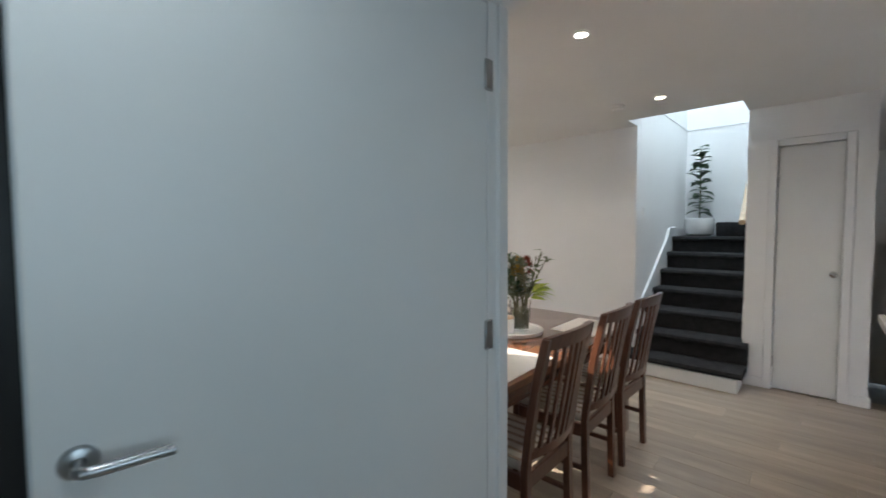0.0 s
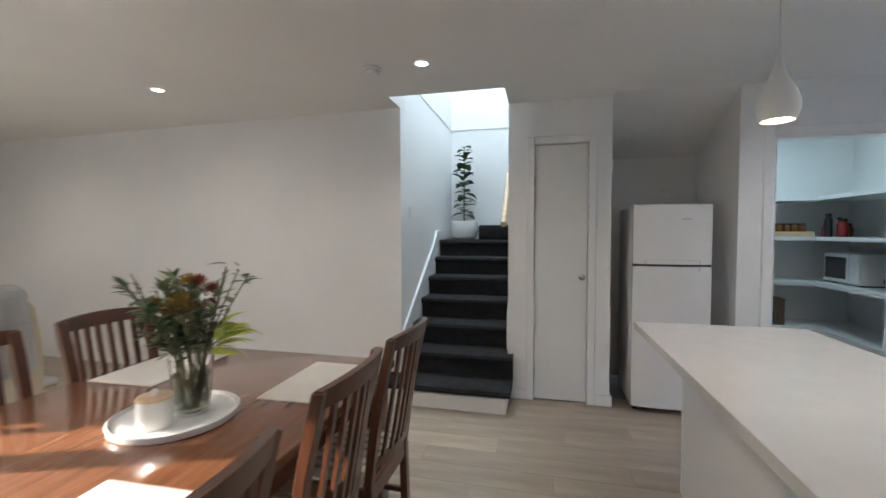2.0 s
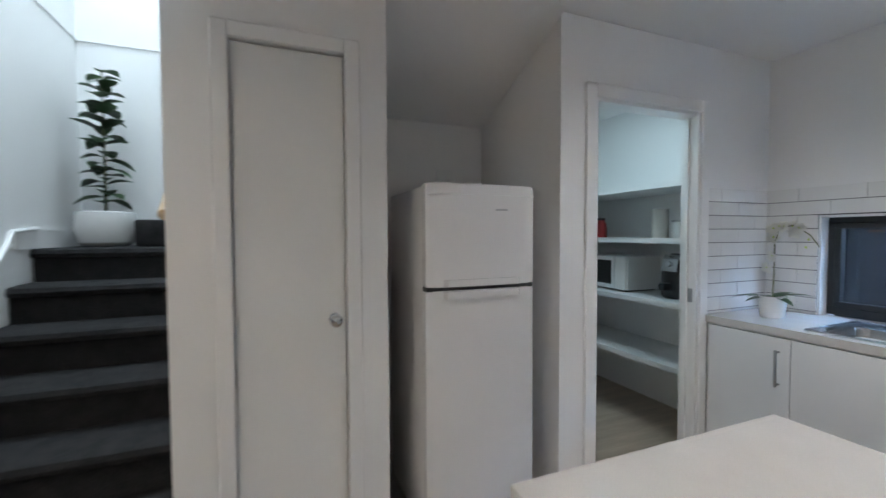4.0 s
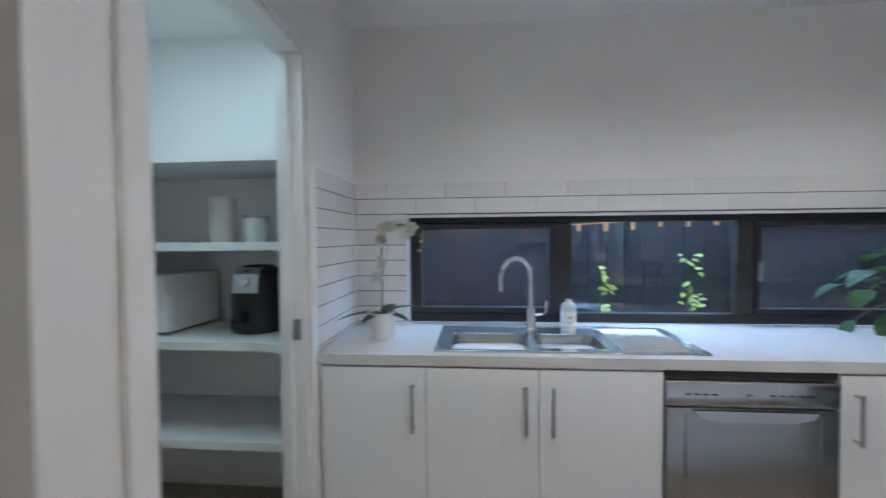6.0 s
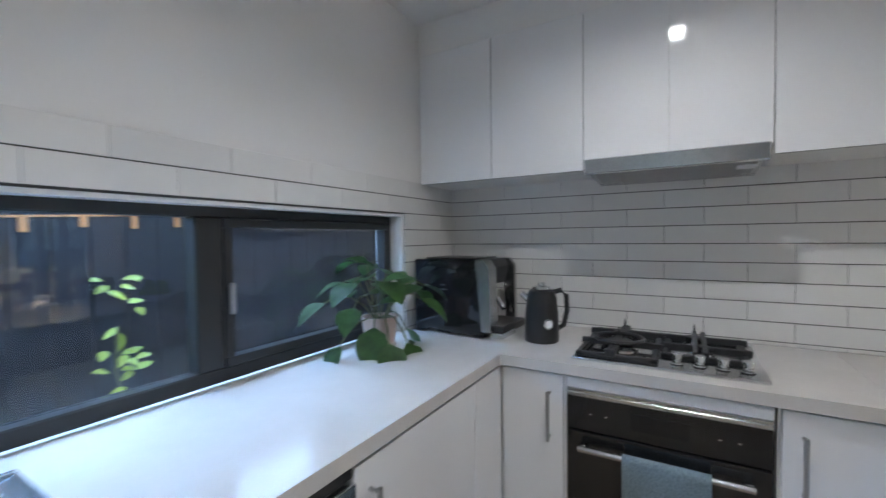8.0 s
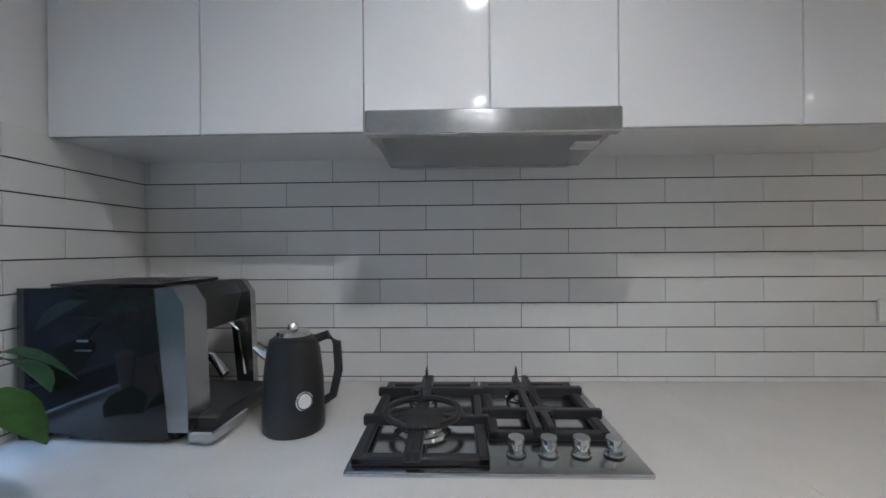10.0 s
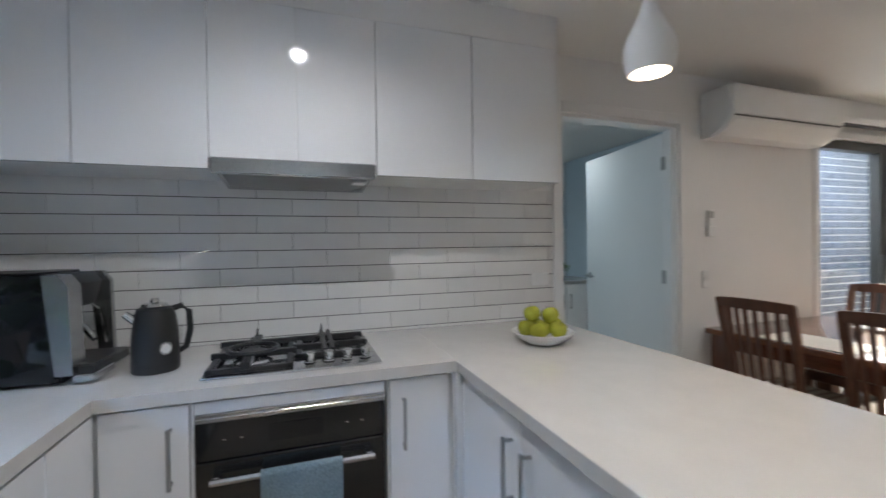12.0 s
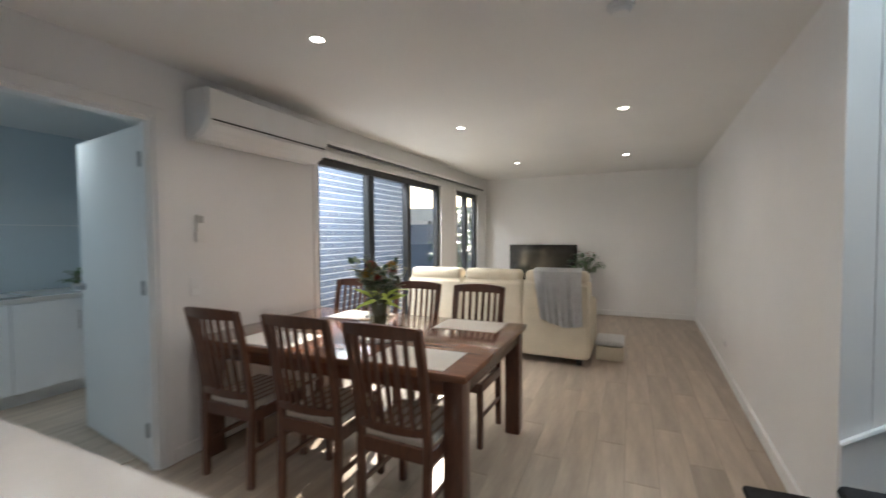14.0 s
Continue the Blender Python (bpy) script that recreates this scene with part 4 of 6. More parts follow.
part("spout", tube(arc, 0.0135, 14), M_CHROME, tap, "gooseneck spout")
part("lever", tube([(0.015, 0, 0.075), (0.055, -0.004, 0.08), (0.068, -0.006, 0.088), (0.070, -0.006, 0.145)], 0.0075, 10), M_CHROME, tap, "side lever")

soap = thing("soap_bottle", "clear hand wash bottle with pale label and pump", "bottle", (-2.313, -0.125, TOP + 0.004))
part("bottle", turned([(0, 0), (0.033, 0), (0.036, 0.006), (0.036, 0.11), (0.030, 0.128), (0.016, 0.138), (0.014, 0.15), (0, 0.15)], 24, cap=False), material("milky_plastic", (0.62, 0.64, 0.63), 0.2, vary=0.03), soap)
part("label", turned([(0.0365, 0.025), (0.0368, 0.026), (0.0368, 0.095), (0.0365, 0.096)], 24, cap=False), M_WPLAST, soap, "pale paper label")
part("label_bar", boxes(((-0.012, -0.0378, 0.062), (0.012, -0.0366, 0.074)), ((-0.009, -0.0378, 0.042), (0.009, -0.0366, 0.047))), M_PINE, soap, smooth=False)
part("pump", tube([(0, 0, 0.148), (0, 0, 0.185), (0.004, -0.004, 0.192), (0.02, -0.03, 0.19)], 0.006, 10), M_BLACK, soap, "dark pump head")


def leaf_mesh(bm, base, way, up, length, width, curl=0.25, nseg=5, fold=0.12):
    """One pointed leaf from base along way, drooping by curl."""
    w, u = Vector(way).normalized(), Vector(up).normalized()
    s = w.cross(u).normalized()
    u = s.cross(w).normalized()
    rows = []
    for k in range(nseg + 1):
        f = k / nseg
        half = width / 2 * math.sin(math.pi * min(1, f ** 0.8 * 0.97 + 0.02)) ** 0.8
        c = Vector(base) + w * (length * f) - u * (curl * length * f * f)
        rows.append((bm.verts.new(c - s * half + u * (half * fold * 2)), bm.verts.new(c), bm.verts.new(c + s * half + u * (half * fold * 2))))
    for a, b in zip(rows, rows[1:]):
        bm.faces.new((a[0], a[1], b[1], b[0]))
        bm.faces.new((a[1], a[2], b[2], b[1]))
    return bm


def leaf_part(name, mat, parent, base, way, up, length, width, curl=0.25, label=""):
    bm = leaf_mesh(bmesh.new(), base, way, up, length, width, curl)
    bmesh.ops.solidify(bm, geom=bm.faces[:], thickness=0.0008)
    return part(name, bm, mat, parent, label)


# orchid
orc = thing("orchid_plant", "white orchid in a plain white pot beside the window", "plant", (-3.178, -0.30, TOP))
pot = part("pot", turned([(0, 0), (0.052, 0), (0.058, 0.01), (0.066, 0.115), (0.066, 0.12), (0.060, 0.12), (0.056, 0.10), (0, 0.10)], 30, cap=False), M_CERAM, orc, "plain white pot")
part("bark", turned([(0, 0.1), (0.056, 0.1), (0.03, 0.112), (0, 0.114)], 20, cap=False), M_SOIL, orc)
rnd = random.Random(4)
for ang, ln in ((200, 0.20), (160, 0.17), (20, 0.17), (-30, 0.16), (75, 0.15), (250, 0.15)):
    a = math.radians(ang)
    leaf_part("leaf", M_LEAF, orc, (0, 0, 0.105), (math.cos(a), math.sin(a), 0.55 if ang in (20, 75) else 0.25), (0, 0, 1), ln, 0.055, 0.35)
stem = [(0.0, 0, 0.10), (0.005, 0, 0.25), (0.0, 0.01, 0.42), (0.03, 0.0, 0.50), (0.10, -0.01, 0.515), (0.18, -0.02, 0.46), (0.22, -0.02, 0.40)]
part("stem", tube(stem, 0.004, 8, taper=0.6), M_STEM, orc)
for k in range(11):
    f = k / 10
    i = min(int(1.2 + f * 4.6), 5)
    p = Vector(stem[i]).lerp(Vector(stem[i + 1]), (f * 4.6 + 1.2) % 1)
    p += Vector((rnd.uniform(-0.03, 0.03), rnd.uniform(-0.045, 0.03), rnd.uniform(-0.03, 0.03)))
    bl = part("blossom", turned([(0, 0), (0.006, 0.002), (0.004, 0.01), (0, 0.012)], 8, None, p, False), M_LIME, orc)
    n = Vector((rnd.uniform(-0.4, 0.4), -1, rnd.uniform(-0.3, 0.3))).normalized()
    if k > 8:
        continue
    for q in range(5):
        a = 2 * math.pi * q / 5 + rnd.random()
        side = n.cross(Vector((0, 0, 1))).normalized()
        way = side * math.cos(a) + n.cross(side) * math.sin(a) + n * 0.25
        leaf_part("petal", M_PETAL, bl, p, way, n, 0.036, 0.032, 0.15)

# trailing pothos
pth = thing("pothos_plant", "trailing green pothos in a pale pink pot", "plant", (-0.768, -0.075, TOP))
part("pot", turned([(0, 0.018), (0.058, 0.018), (0.062, 0.02), (0.075, 0.125), (0.077, 0.13), (0.070, 0.13), (0.066, 0.112), (0, 0.112)], 30, cap=False), M_TERRA, pth, "pale pink ceramic pot")
part("saucer", turned([(0, 0), (0.058, 0), (0.066, 0.006), (0.068, 0.02), (0.0, 0.02)], 30, cap=False), material("grey_saucer", (0.38, 0.34, 0.31), 0.5), pth)
part("soil", turned([(0, 0.112), (0.066, 0.112), (0.03, 0.12), (0, 0.121)], 20, cap=False), M_SOIL, pth)
rnd = random.Random(11)
for ang, reach, rise, drop, ln, wd in ((185, 0.15, 0.19, 0.01, 0.11, 0.085), (210, 0.12, 0.10, 0.13, 0.14, 0.10), (165, 0.22, 0.12, 0.02, 0.10, 0.08), (230, 0.17, 0.05, 0.14, 0.12, 0.09), (260, 0.14, 0.05, 0.16, 0.13, 0.095), (285, 0.16, 0.12, 0.03, 0.11, 0.09),
                                       (320, 0.17, 0.16, 0.02, 0.10, 0.085), (350, 0.20, 0.16, 0.06, 0.10, 0.08), (15, 0.13, 0.20, 0.0, 0.10, 0.08), (60, 0.08, 0.24, 0.0, 0.09, 0.075), (100, 0.09, 0.26, 0.0, 0.10, 0.08), (140, 0.13, 0.17, 0.0, 0.09, 0.08),
                                       (300, 0.10, 0.02, 0.14, 0.11, 0.085), (335, 0.11, 0.05, 0.13, 0.10, 0.08), (200, 0.24, 0.14, 0.05, 0.09, 0.075), (178, 0.20, 0.03, 0.12, 0.09, 0.07), (245, 0.05, 0.17, 0.0, 0.12, 0.09), (30, 0.05, 0.15, 0.0, 0.10, 0.08)):
    a = math.radians(ang)
    reach, rise, drop, ln, wd = reach * 1.15, rise * 1.3, drop * 0.8, ln * 1.25, wd * 1.25
    c, s = math.cos(a), math.sin(a)
    p0, p1, p2 = Vector((c * 0.02, s * 0.02, 0.115)), Vector((c * reach * 0.55, s * reach * 0.55, 0.125 + rise)), Vector((c * reach, s * reach, 0.12 + rise * 0.7 - drop))
    stalk = [p0.lerp(p1, t).lerp(p1.lerp(p2, t), t) for t in (0, 0.25, 0.5, 0.75, 1)]
    part("stalk", tube(stalk, 0.0028, 6), M_STEM, pth)
    leaf_part("leaf", M_LEAF2, pth, stalk[-1], (c, s, -0.2 - drop * 9), (c * 0.3, s * 0.3, 1), ln, wd, 0.3)
    if rise > 0.12:
        leaf_part("leaf", M_LEAF2, pth, stalk[2], (c * 0.6 - s * 0.6, s * 0.6 + c * 0.6, 0.5), (c * 0.4, s * 0.4, 1), ln * 0.75, wd * 0.7, 0.35)

# coffee machine in the corner
cm = thing("coffee_machine", "black and steel espresso machine in the worktop corner", "coffee machine", (-0.300, -0.235, TOP), 88)
cm.scale = (0.86, 1.0, 1.05)
part("body", box((-0.02, -0.15, 0.02), (0.22, 0.128, 0.335), 0.008, 2), M_BLACKGLASS, cm, "glossy black body", smooth=False)
part("side_panel", prism([(-0.20, 0.012), (0.07, 0.012), (0.08, 0.022), (0.15, 0.022), (0.16, 0.006), (0.22, 0.006), (0.22, 0.336), (-0.165, 0.336)], 1, 0.130, 0.152), M_BLACKGLASS, cm, "glossy black side panel", smooth=False)
part("front_pillar", prism([(-0.255, 0.03), (-0.20, 0.03), (-0.165, 0.335), (-0.215, 0.335), (-0.245, 0.30)], 1, 0.075, 0.154), M_STEEL, cm, "brushed steel front pillar", smooth=False)
part("front_pillar", prism([(-0.255, 0.03), (-0.20, 0.03), (-0.165, 0.335), (-0.215, 0.335), (-0.245, 0.30)], 1, -0.152, -0.125), M_STEEL, cm, "brushed steel front pillar", smooth=False)
part("head", prism([(-0.05, 0.20), (-0.19, 0.22), (-0.215, 0.30), (-0.19, 0.335), (-0.02, 0.335), (-0.02, 0.20)], 1, -0.125, 0.075), M_BLACK, cm, "black brew head", smooth=False)
part("lid", box((-0.14, -0.12, 0.336), (0.18, 0.11, 0.342), 0.003), M_BLACK, cm)
part("lid_slots", boxes(*[((-0.15 + k * 0.018, -0.10, 0.342), (-0.142 + k * 0.018, 0.04, 0.345)) for k in range(5)]), M_NICKEL, cm, smooth=False)
part("drip_tray", box((-0.31, -0.135, 0.018), (-0.05, 0.12, 0.055), 0.006), M_BLACK, cm, "black drip tray")
part("tray_edge", box((-0.318, -0.0, 0.006), (-0.25, 0.152, 0.03), 0.004), M_STEELH, cm, "steel tray edge", smooth=False)
part("spout", tube([(-0.13, 0.01, 0.21), (-0.13, 0.01, 0.165)], 0.022, 14), M_CHROME, cm, "chrome brew group")
part("portafilter_handle", tube([(-0.14, 0.01, 0.17), (-0.22, 0.015, 0.155), (-0.26, 0.02, 0.115)], 0.012, 12), M_CHROME, cm, "chrome handle")
part("steam_wand", tube([(-0.19, -0.10, 0.22), (-0.215, -0.105, 0.20), (-0.235, -0.11, 0.08)], 0.005, 8), M_CHROME, cm, "steam wand")
part("badge", boxes(((0.02, 0.1515, 0.22), (0.05, 0.1535, 0.225)), ((0.01, 0.1515, 0.20), (0.055, 0.1535, 0.204))), M_NICKEL, cm, smooth=False)
for fx in (-0.2, 0.18):
    part("foot", box((fx, -0.12, 0.0), (fx + 0.03, 0.12, 0.021)), M_BLACK, cm)

# kettle
kt = thing("kettle", "matt black retro kettle with chrome temperature dial", "kettle", (-0.357, -0.645, TOP), 105)
part("body", turned([(0, 0.0), (0.074, 0.0), (0.077, 0.004), (0.078, 0.03), (0.074, 0.12), (0.066, 0.185), (0.058, 0.21), (0.045, 0.218), (0, 0.22)], 36, cap=False), M_BLACK, kt, "matt black body")
part("lid", turned([(0, 0.219), (0.043, 0.219), (0.040, 0.228), (0.015, 0.233), (0.013, 0.242), (0.010, 0.246), (0, 0.247)], 28, cap=False), M_CHROME, kt, "chrome-rimmed lid")
part("spout", tube([(0.045, 0.0, 0.165), (0.075, 0.0, 0.185), (0.092, 0.0, 0.20)], 0.018, 12, taper=0.65), M_CHROME, kt, "chrome spout tip")
part("handle", tube([(-0.05, 0, 0.205), (-0.085, 0, 0.215), (-0.108, 0, 0.195), (-0.112, 0, 0.13), (-0.098, 0, 0.07), (-0.07, 0, 0.055)], 0.011, 12), M_BLACK, kt, "black loop handle")
dial = part("dial", turned([(0, 0), (0.026, 0), (0.027, 0.005), (0.023, 0.008), (0, 0.007)], 26, cap=False), M_CHROME, kt, "round chrome dial")
dial.matrix_local = pose(-0.030, 0.066, 0.082, -90, 0, 24)
dial.scale = (0.8, 0.8, 1.0)
kt.scale = (0.95, 0.95, 1.04)
face = part("dial_face", turned([(0, 0), (0.020, 0), (0.020, 0.002), (0, 0.002)], 22, cap=False), M_WPLAST, dial)
face.matrix_local = pose(0, 0, 0.0075)

# bowl of apples
bw = thing("fruit_bowl", "shallow white oval bowl on the peninsula", "bowl", (-0.515, -2.128, TOP))
part("shell", turned([(0, 0.0), (0.065, 0.0), (0.07, 0.004), (0.115, 0.030), (0.135, 0.052), (0.132, 0.054), (0.108, 0.034), (0.06, 0.012), (0, 0.010)], 40, cap=False), M_CERAM, bw)
ap0 = None
for k, (x, y, z) in enumerate(((0.065, 0.0, 0.066), (0.02, 0.068, 0.066), (-0.055, 0.05, 0.066), (-0.062, -0.038, 0.066), (0.008, -0.07, 0.066), (0.0, 0.0, 0.062), (0.03, 0.033, 0.125), (-0.028, -0.022, 0.124))):
    if ap0 is None:
        ap0 = thing("apple", "green apple in the white bowl", "apple", (0, 0, 0), group="apples in the bowl")
        part("flesh", turned([(0.0, -0.026), (0.012, -0.031), (0.024, -0.027), (0.036, -0.008), (0.037, 0.008), (0.030, 0.024), (0.018, 0.031), (0.008, 0.028), (0, 0.022)], 20, cap=False), M_APPLE, ap0, "green skin")
        part("stalk", tube([(0, 0, 0.022), (0.002, 0, 0.034), (0.006, 0, 0.040)], 0.0016, 6), M_STEM, ap0)
        ap0.matrix_world = pose(-0.515 + x, -2.128 + y, TOP + z, 12, 8, 40)
    else:
        copy_thing(ap0, pose(-0.515 + x, -2.128 + y, TOP + z, 15 * (k % 3) - 10, 12 * (k % 4) - 15, 57 * k))

# fridge
fr = thing("fridge", "white two-door top-mount fridge freezer in the alcove", "fridge", (-3.362, -2.026, 0))
part("cabinet", box((-0.60, -0.265, 0.03), (-0.065, 0.265, 1.585), 0.012, 2), M_APPL, fr, "white fridge cabinet")
S = 1.135


def bowed(z0, z1, depth=0.045):
    pts = [(-0.06, -0.268)] + [(-0.06 + depth + 0.018 * math.cos(a / 10 * math.pi / 2 * 1.0), -0.268 + 0.536 * (a + 10) / 20) for a in range(-10, 11)] + [(-0.06, 0.268)]
    bm = prism(pts, 2, z0, z1)
    es = [e for e in bm.edges if abs(e.verts[0].co.z - e.verts[1].co.z) < 1e-6]
    bmesh.ops.bevel(bm, geom=es, offset=0.012, segments=3, affect="EDGES", profile=0.5)
    return bm


fd = part("freezer_door", bowed(S + 0.010, 1.592), M_APPL, fr, "white freezer door")
part("top_groove", box((-0.008, -0.262, 1.545), (0.0022, 0.262, 1.548)), M_CABIN, fd, smooth=False)
rd = part("fridge_door", bowed(0.05, S - 0.006), M_APPL, fr, "white fridge door")
part("seal_gap", box((-0.066, -0.264, S - 0.008), (-0.012, 0.264, S + 0.012)), M_BLACK, fr, smooth=False)
for z0, z1, par in ((S + 0.012, S + 0.042, fd), (S - 0.040, S - 0.008, rd)):
    part("handle", prism([(-0.004, -0.19), (0.014, -0.175), (0.019, 0.0), (0.014, 0.175), (-0.004, 0.19)], 2, z0, z1), M_APPL, par, "moulded grip handle")
part("badge", box((0.0008, 0.06, 1.478), (0.0035, 0.12, 1.486)), M_NICKEL, fd, "small grey badge", smooth=False)
for yy in (-0.22, 0.22):
    part("foot", turned([(0, 0), (0.02, 0), (0.018, 0.05), (0, 0.05)], 12, None, (-0.1, yy, 0), False), M_BLACK, fr)

# ---- pantry ----
for z in (0.50, 0.92, 1.34, 1.71):
    sh = thing("pantry_shelf", "white L-shaped melamine pantry shelf", "shelf", (0, 0, z), group="pantry shelves")
    part("board", boxes(((-4.9, -0.50, -0.032), (XW - WT - 0.002, 0.0, 0.0)), ((-4.9, -1.53, -0.032), (-4.50, -0.50, 0.0))), M_CABIN, sh, smooth=False)
    part("front_edge", boxes(((-4.50, -0.504, -0.034), (XW - WT - 0.002, -0.4995, 0.001)), ((-4.504, -1.53, -0.034), (-4.4995, -0.504, 0.001))), M_TRIM, sh, smooth=False)
up = thing("shelf_upright", "white upright panel under the pantry shelf", "panel", (-4.56, -1.05, 0))
part("panel", box((0.0, -0.008, 0.0), (0.05, 0.008, 1.30)), M_CABIN, up, smooth=False)

mw = thing("microwave", "white microwave with dark glass door on the pantry shelf", "microwave", (-4.36, -0.20, 0.92), -3)
part("case", box((-0.235, -0.17, 0.012), (0.235, 0.17, 0.275), 0.006), M_WPLAST, mw, "white case", smooth=False)
part("door", box((-0.235, -0.19, 0.016), (0.11, -0.171, 0.272), 0.004), M_WPLAST, mw, "white framed door", smooth=False)
part("door_glass", box((-0.205, -0.193, 0.05), (0.085, -0.189, 0.24)), M_BLACKGLASS, mw, "dark door glass", smooth=False)
part("control_panel", box((0.115, -0.188, 0.016), (0.233, -0.171, 0.272), 0.003), M_CABIN, mw, smooth=False)
for fx in (-0.2, 0.17):
    part("foot", box((fx, -0.14, 0.0), (fx + 0.03, 0.14, 0.013)), M_BLACK, mw)

af = thing("air_fryer", "black and silver air fryer on the pantry shelf", "air fryer", (-3.79, -0.24, 0.92))
part("body", turned([(0, 0.0), (0.115, 0.0), (0.125, 0.02), (0.125, 0.17), (0.118, 0.24), (0.10, 0.29), (0.06, 0.31), (0, 0.312)], 32, cap=False), M_BLACK, af, "black rounded body")
part("control_panel", prism([(-0.126, 0.19), (-0.112, 0.275), (-0.085, 0.303), (-0.06, 0.305), (-0.06, 0.19)], 0, -0.06, 0.06), M_STEELH, af, "silver control panel", smooth=False)
part("dial", turned([(0, 0), (0.02, 0), (0.018, 0.015), (0, 0.015)], 20, cap=False), M_CHROME, af).matrix_local = pose(0, -0.12, 0.24, 80, 0, 0)
part("basket_handle", box((-0.022, -0.20, 0.06), (0.022, -0.115, 0.11), 0.01, 2), M_BLACK, af, "basket handle")

roll = thing("paper_towel", "white paper towel roll standing on the pantry shelf", "paper towel", (-3.95, -0.26, 1.34))
part("roll", turned([(0, 0), (0.055, 0), (0.056, 0.004), (0.056, 0.205), (0.054, 0.21), (0.02, 0.21), (0.02, 0.0)], 28, cap=False), M_LINEN, roll)
cup = thing("canister", "pale grey canister with flat lid", "canister", (-3.80, -0.24, 1.34))
part("can", turned([(0, 0), (0.055, 0), (0.056, 0.005), (0.056, 0.11), (0.054, 0.112), (0, 0.112)], 26, cap=False), M_CABIN, cup)
part("lid", turned([(0, 0.112), (0.058, 0.112), (0.058, 0.125), (0, 0.127)], 26, cap=False), M_NICKEL, cup)

tr = thing("spice_tray", "low pine tray of spice jars", "tray", (-4.68, -0.66, 1.34))
part("tray", boxes(((-0.09, -0.19, 0.0), (0.09, 0.19, 0.012)), ((0.08, -0.19, 0.012), (0.09, 0.19, 0.05)), ((-0.09, -0.19, 0.012), (-0.08, 0.19, 0.05)), ((-0.08, -0.19, 0.012), (0.08, -0.18, 0.05)), ((-0.08, 0.18, 0.012), (0.08, 0.19, 0.05))), M_PINE, tr, smooth=False)
jar0 = None
for k in range(10):
    p = pose(-4.68 + (0.045 if k % 2 else -0.03), -0.80 + 0.065 * (k // 2), 1.353)
    if jar0 is None:
        jar0 = thing("spice_jar", "small glass spice jar with amber contents", "jar", (0, 0, 0), group="spice jars")
        part("glass", turned([(0, 0), (0.023, 0), (0.024, 0.004), (0.024, 0.085), (0.019, 0.098), (0, 0.098)], 18, cap=False), M_AMBER, jar0)
        part("lid", turned([(0, 0.098), (0.021, 0.098), (0.021, 0.116), (0, 0.117)], 18, cap=False), M_BLACK, jar0, "dark screw lid")
        jar0.matrix_world = p
    else:
        copy_thing(jar0, p)
M_RED = material("red_jar", (0.35, 0.03, 0.03), 0.35, vary=0.2)
for x, y, h, r, mat, lab in ((-4.52, -0.40, 0.21, 0.03, M_BLACK, "dark sauce bottle"), (-4.50, -0.30, 0.16, 0.042, M_RED, "red food tin"), (-4.64, -0.34, 0.12, 0.04, M_RED, "red-lidded jar"), (-4.58, -0.22, 0.12, 0.045, M_AMBER, "jar with brown contents"), (-4.72, -0.20, 0.18, 0.028, M_WPLAST, "pale slim bottle")):
    b = thing("jar", lab + " on the pantry shelf", "jar", (x, y, 1.34))
    part("body", turned([(0, 0), (r, 0), (r, h * 0.72), (r * 0.7, h * 0.84), (r * 0.7, h), (0, h)], 20, cap=False), mat, b)
    part("cap", turned([(0, h * 0.9), (r * 0.76, h * 0.9), (r * 0.76, h + 0.004), (0, h + 0.005)], 18, cap=False), M_BLACK, b)
wine = thing("wine_bottle", "dark green wine bottle with pale label", "bottle", (-4.64, -0.82, 0.92))
part("glass", turned([(0, 0), (0.037, 0), (0.038, 0.006), (0.038, 0.19), (0.030, 0.215), (0.015, 0.24), (0.014, 0.30), (0, 0.302)], 24, cap=False), material("dark_bottle_glass", (0.012, 0.02, 0.012), 0.1), wine)
part("label", turned([(0.0385, 0.05), (0.0387, 0.051), (0.0387, 0.14), (0.0385, 0.141)], 24, cap=False), M_WPLAST, wine, "pale paper label")
part("foil", turned([(0.0155, 0.245), (0.0155, 0.303), (0, 0.304)], 18, cap=False), M_BLACK, wine)
for x, y in ((-4.68, -0.86),):
    bk = thing("storage_basket", "dark woven storage basket on the low pantry shelf", "basket", (x, y, 0.50))
    part("weave", boxes(((-0.14, -0.15, 0.0), (0.14, 0.15, 0.015)), ((-0.14, -0.15, 0.0), (-0.12, 0.15, 0.24)), ((0.12, -0.15, 0.0), (0.14, 0.15, 0.24)), ((-0.12, -0.15, 0.0), (0.12, -0.13, 0.24)), ((-0.12, 0.13, 0.0), (0.12, 0.15, 0.24)), bevel=0.01), M_BASKET, bk)
    part("rim", boxes(((-0.145, -0.155, 0.23), (-0.118, 0.155, 0.25)), ((0.118, -0.155, 0.23), (0.145, 0.155, 0.25)), ((-0.118, -0.155, 0.23), (0.118, -0.128, 0.25)), ((-0.118, 0.128, 0.23), (0.118, 0.155, 0.25)), bevel=0.008), M_BASKET, bk)

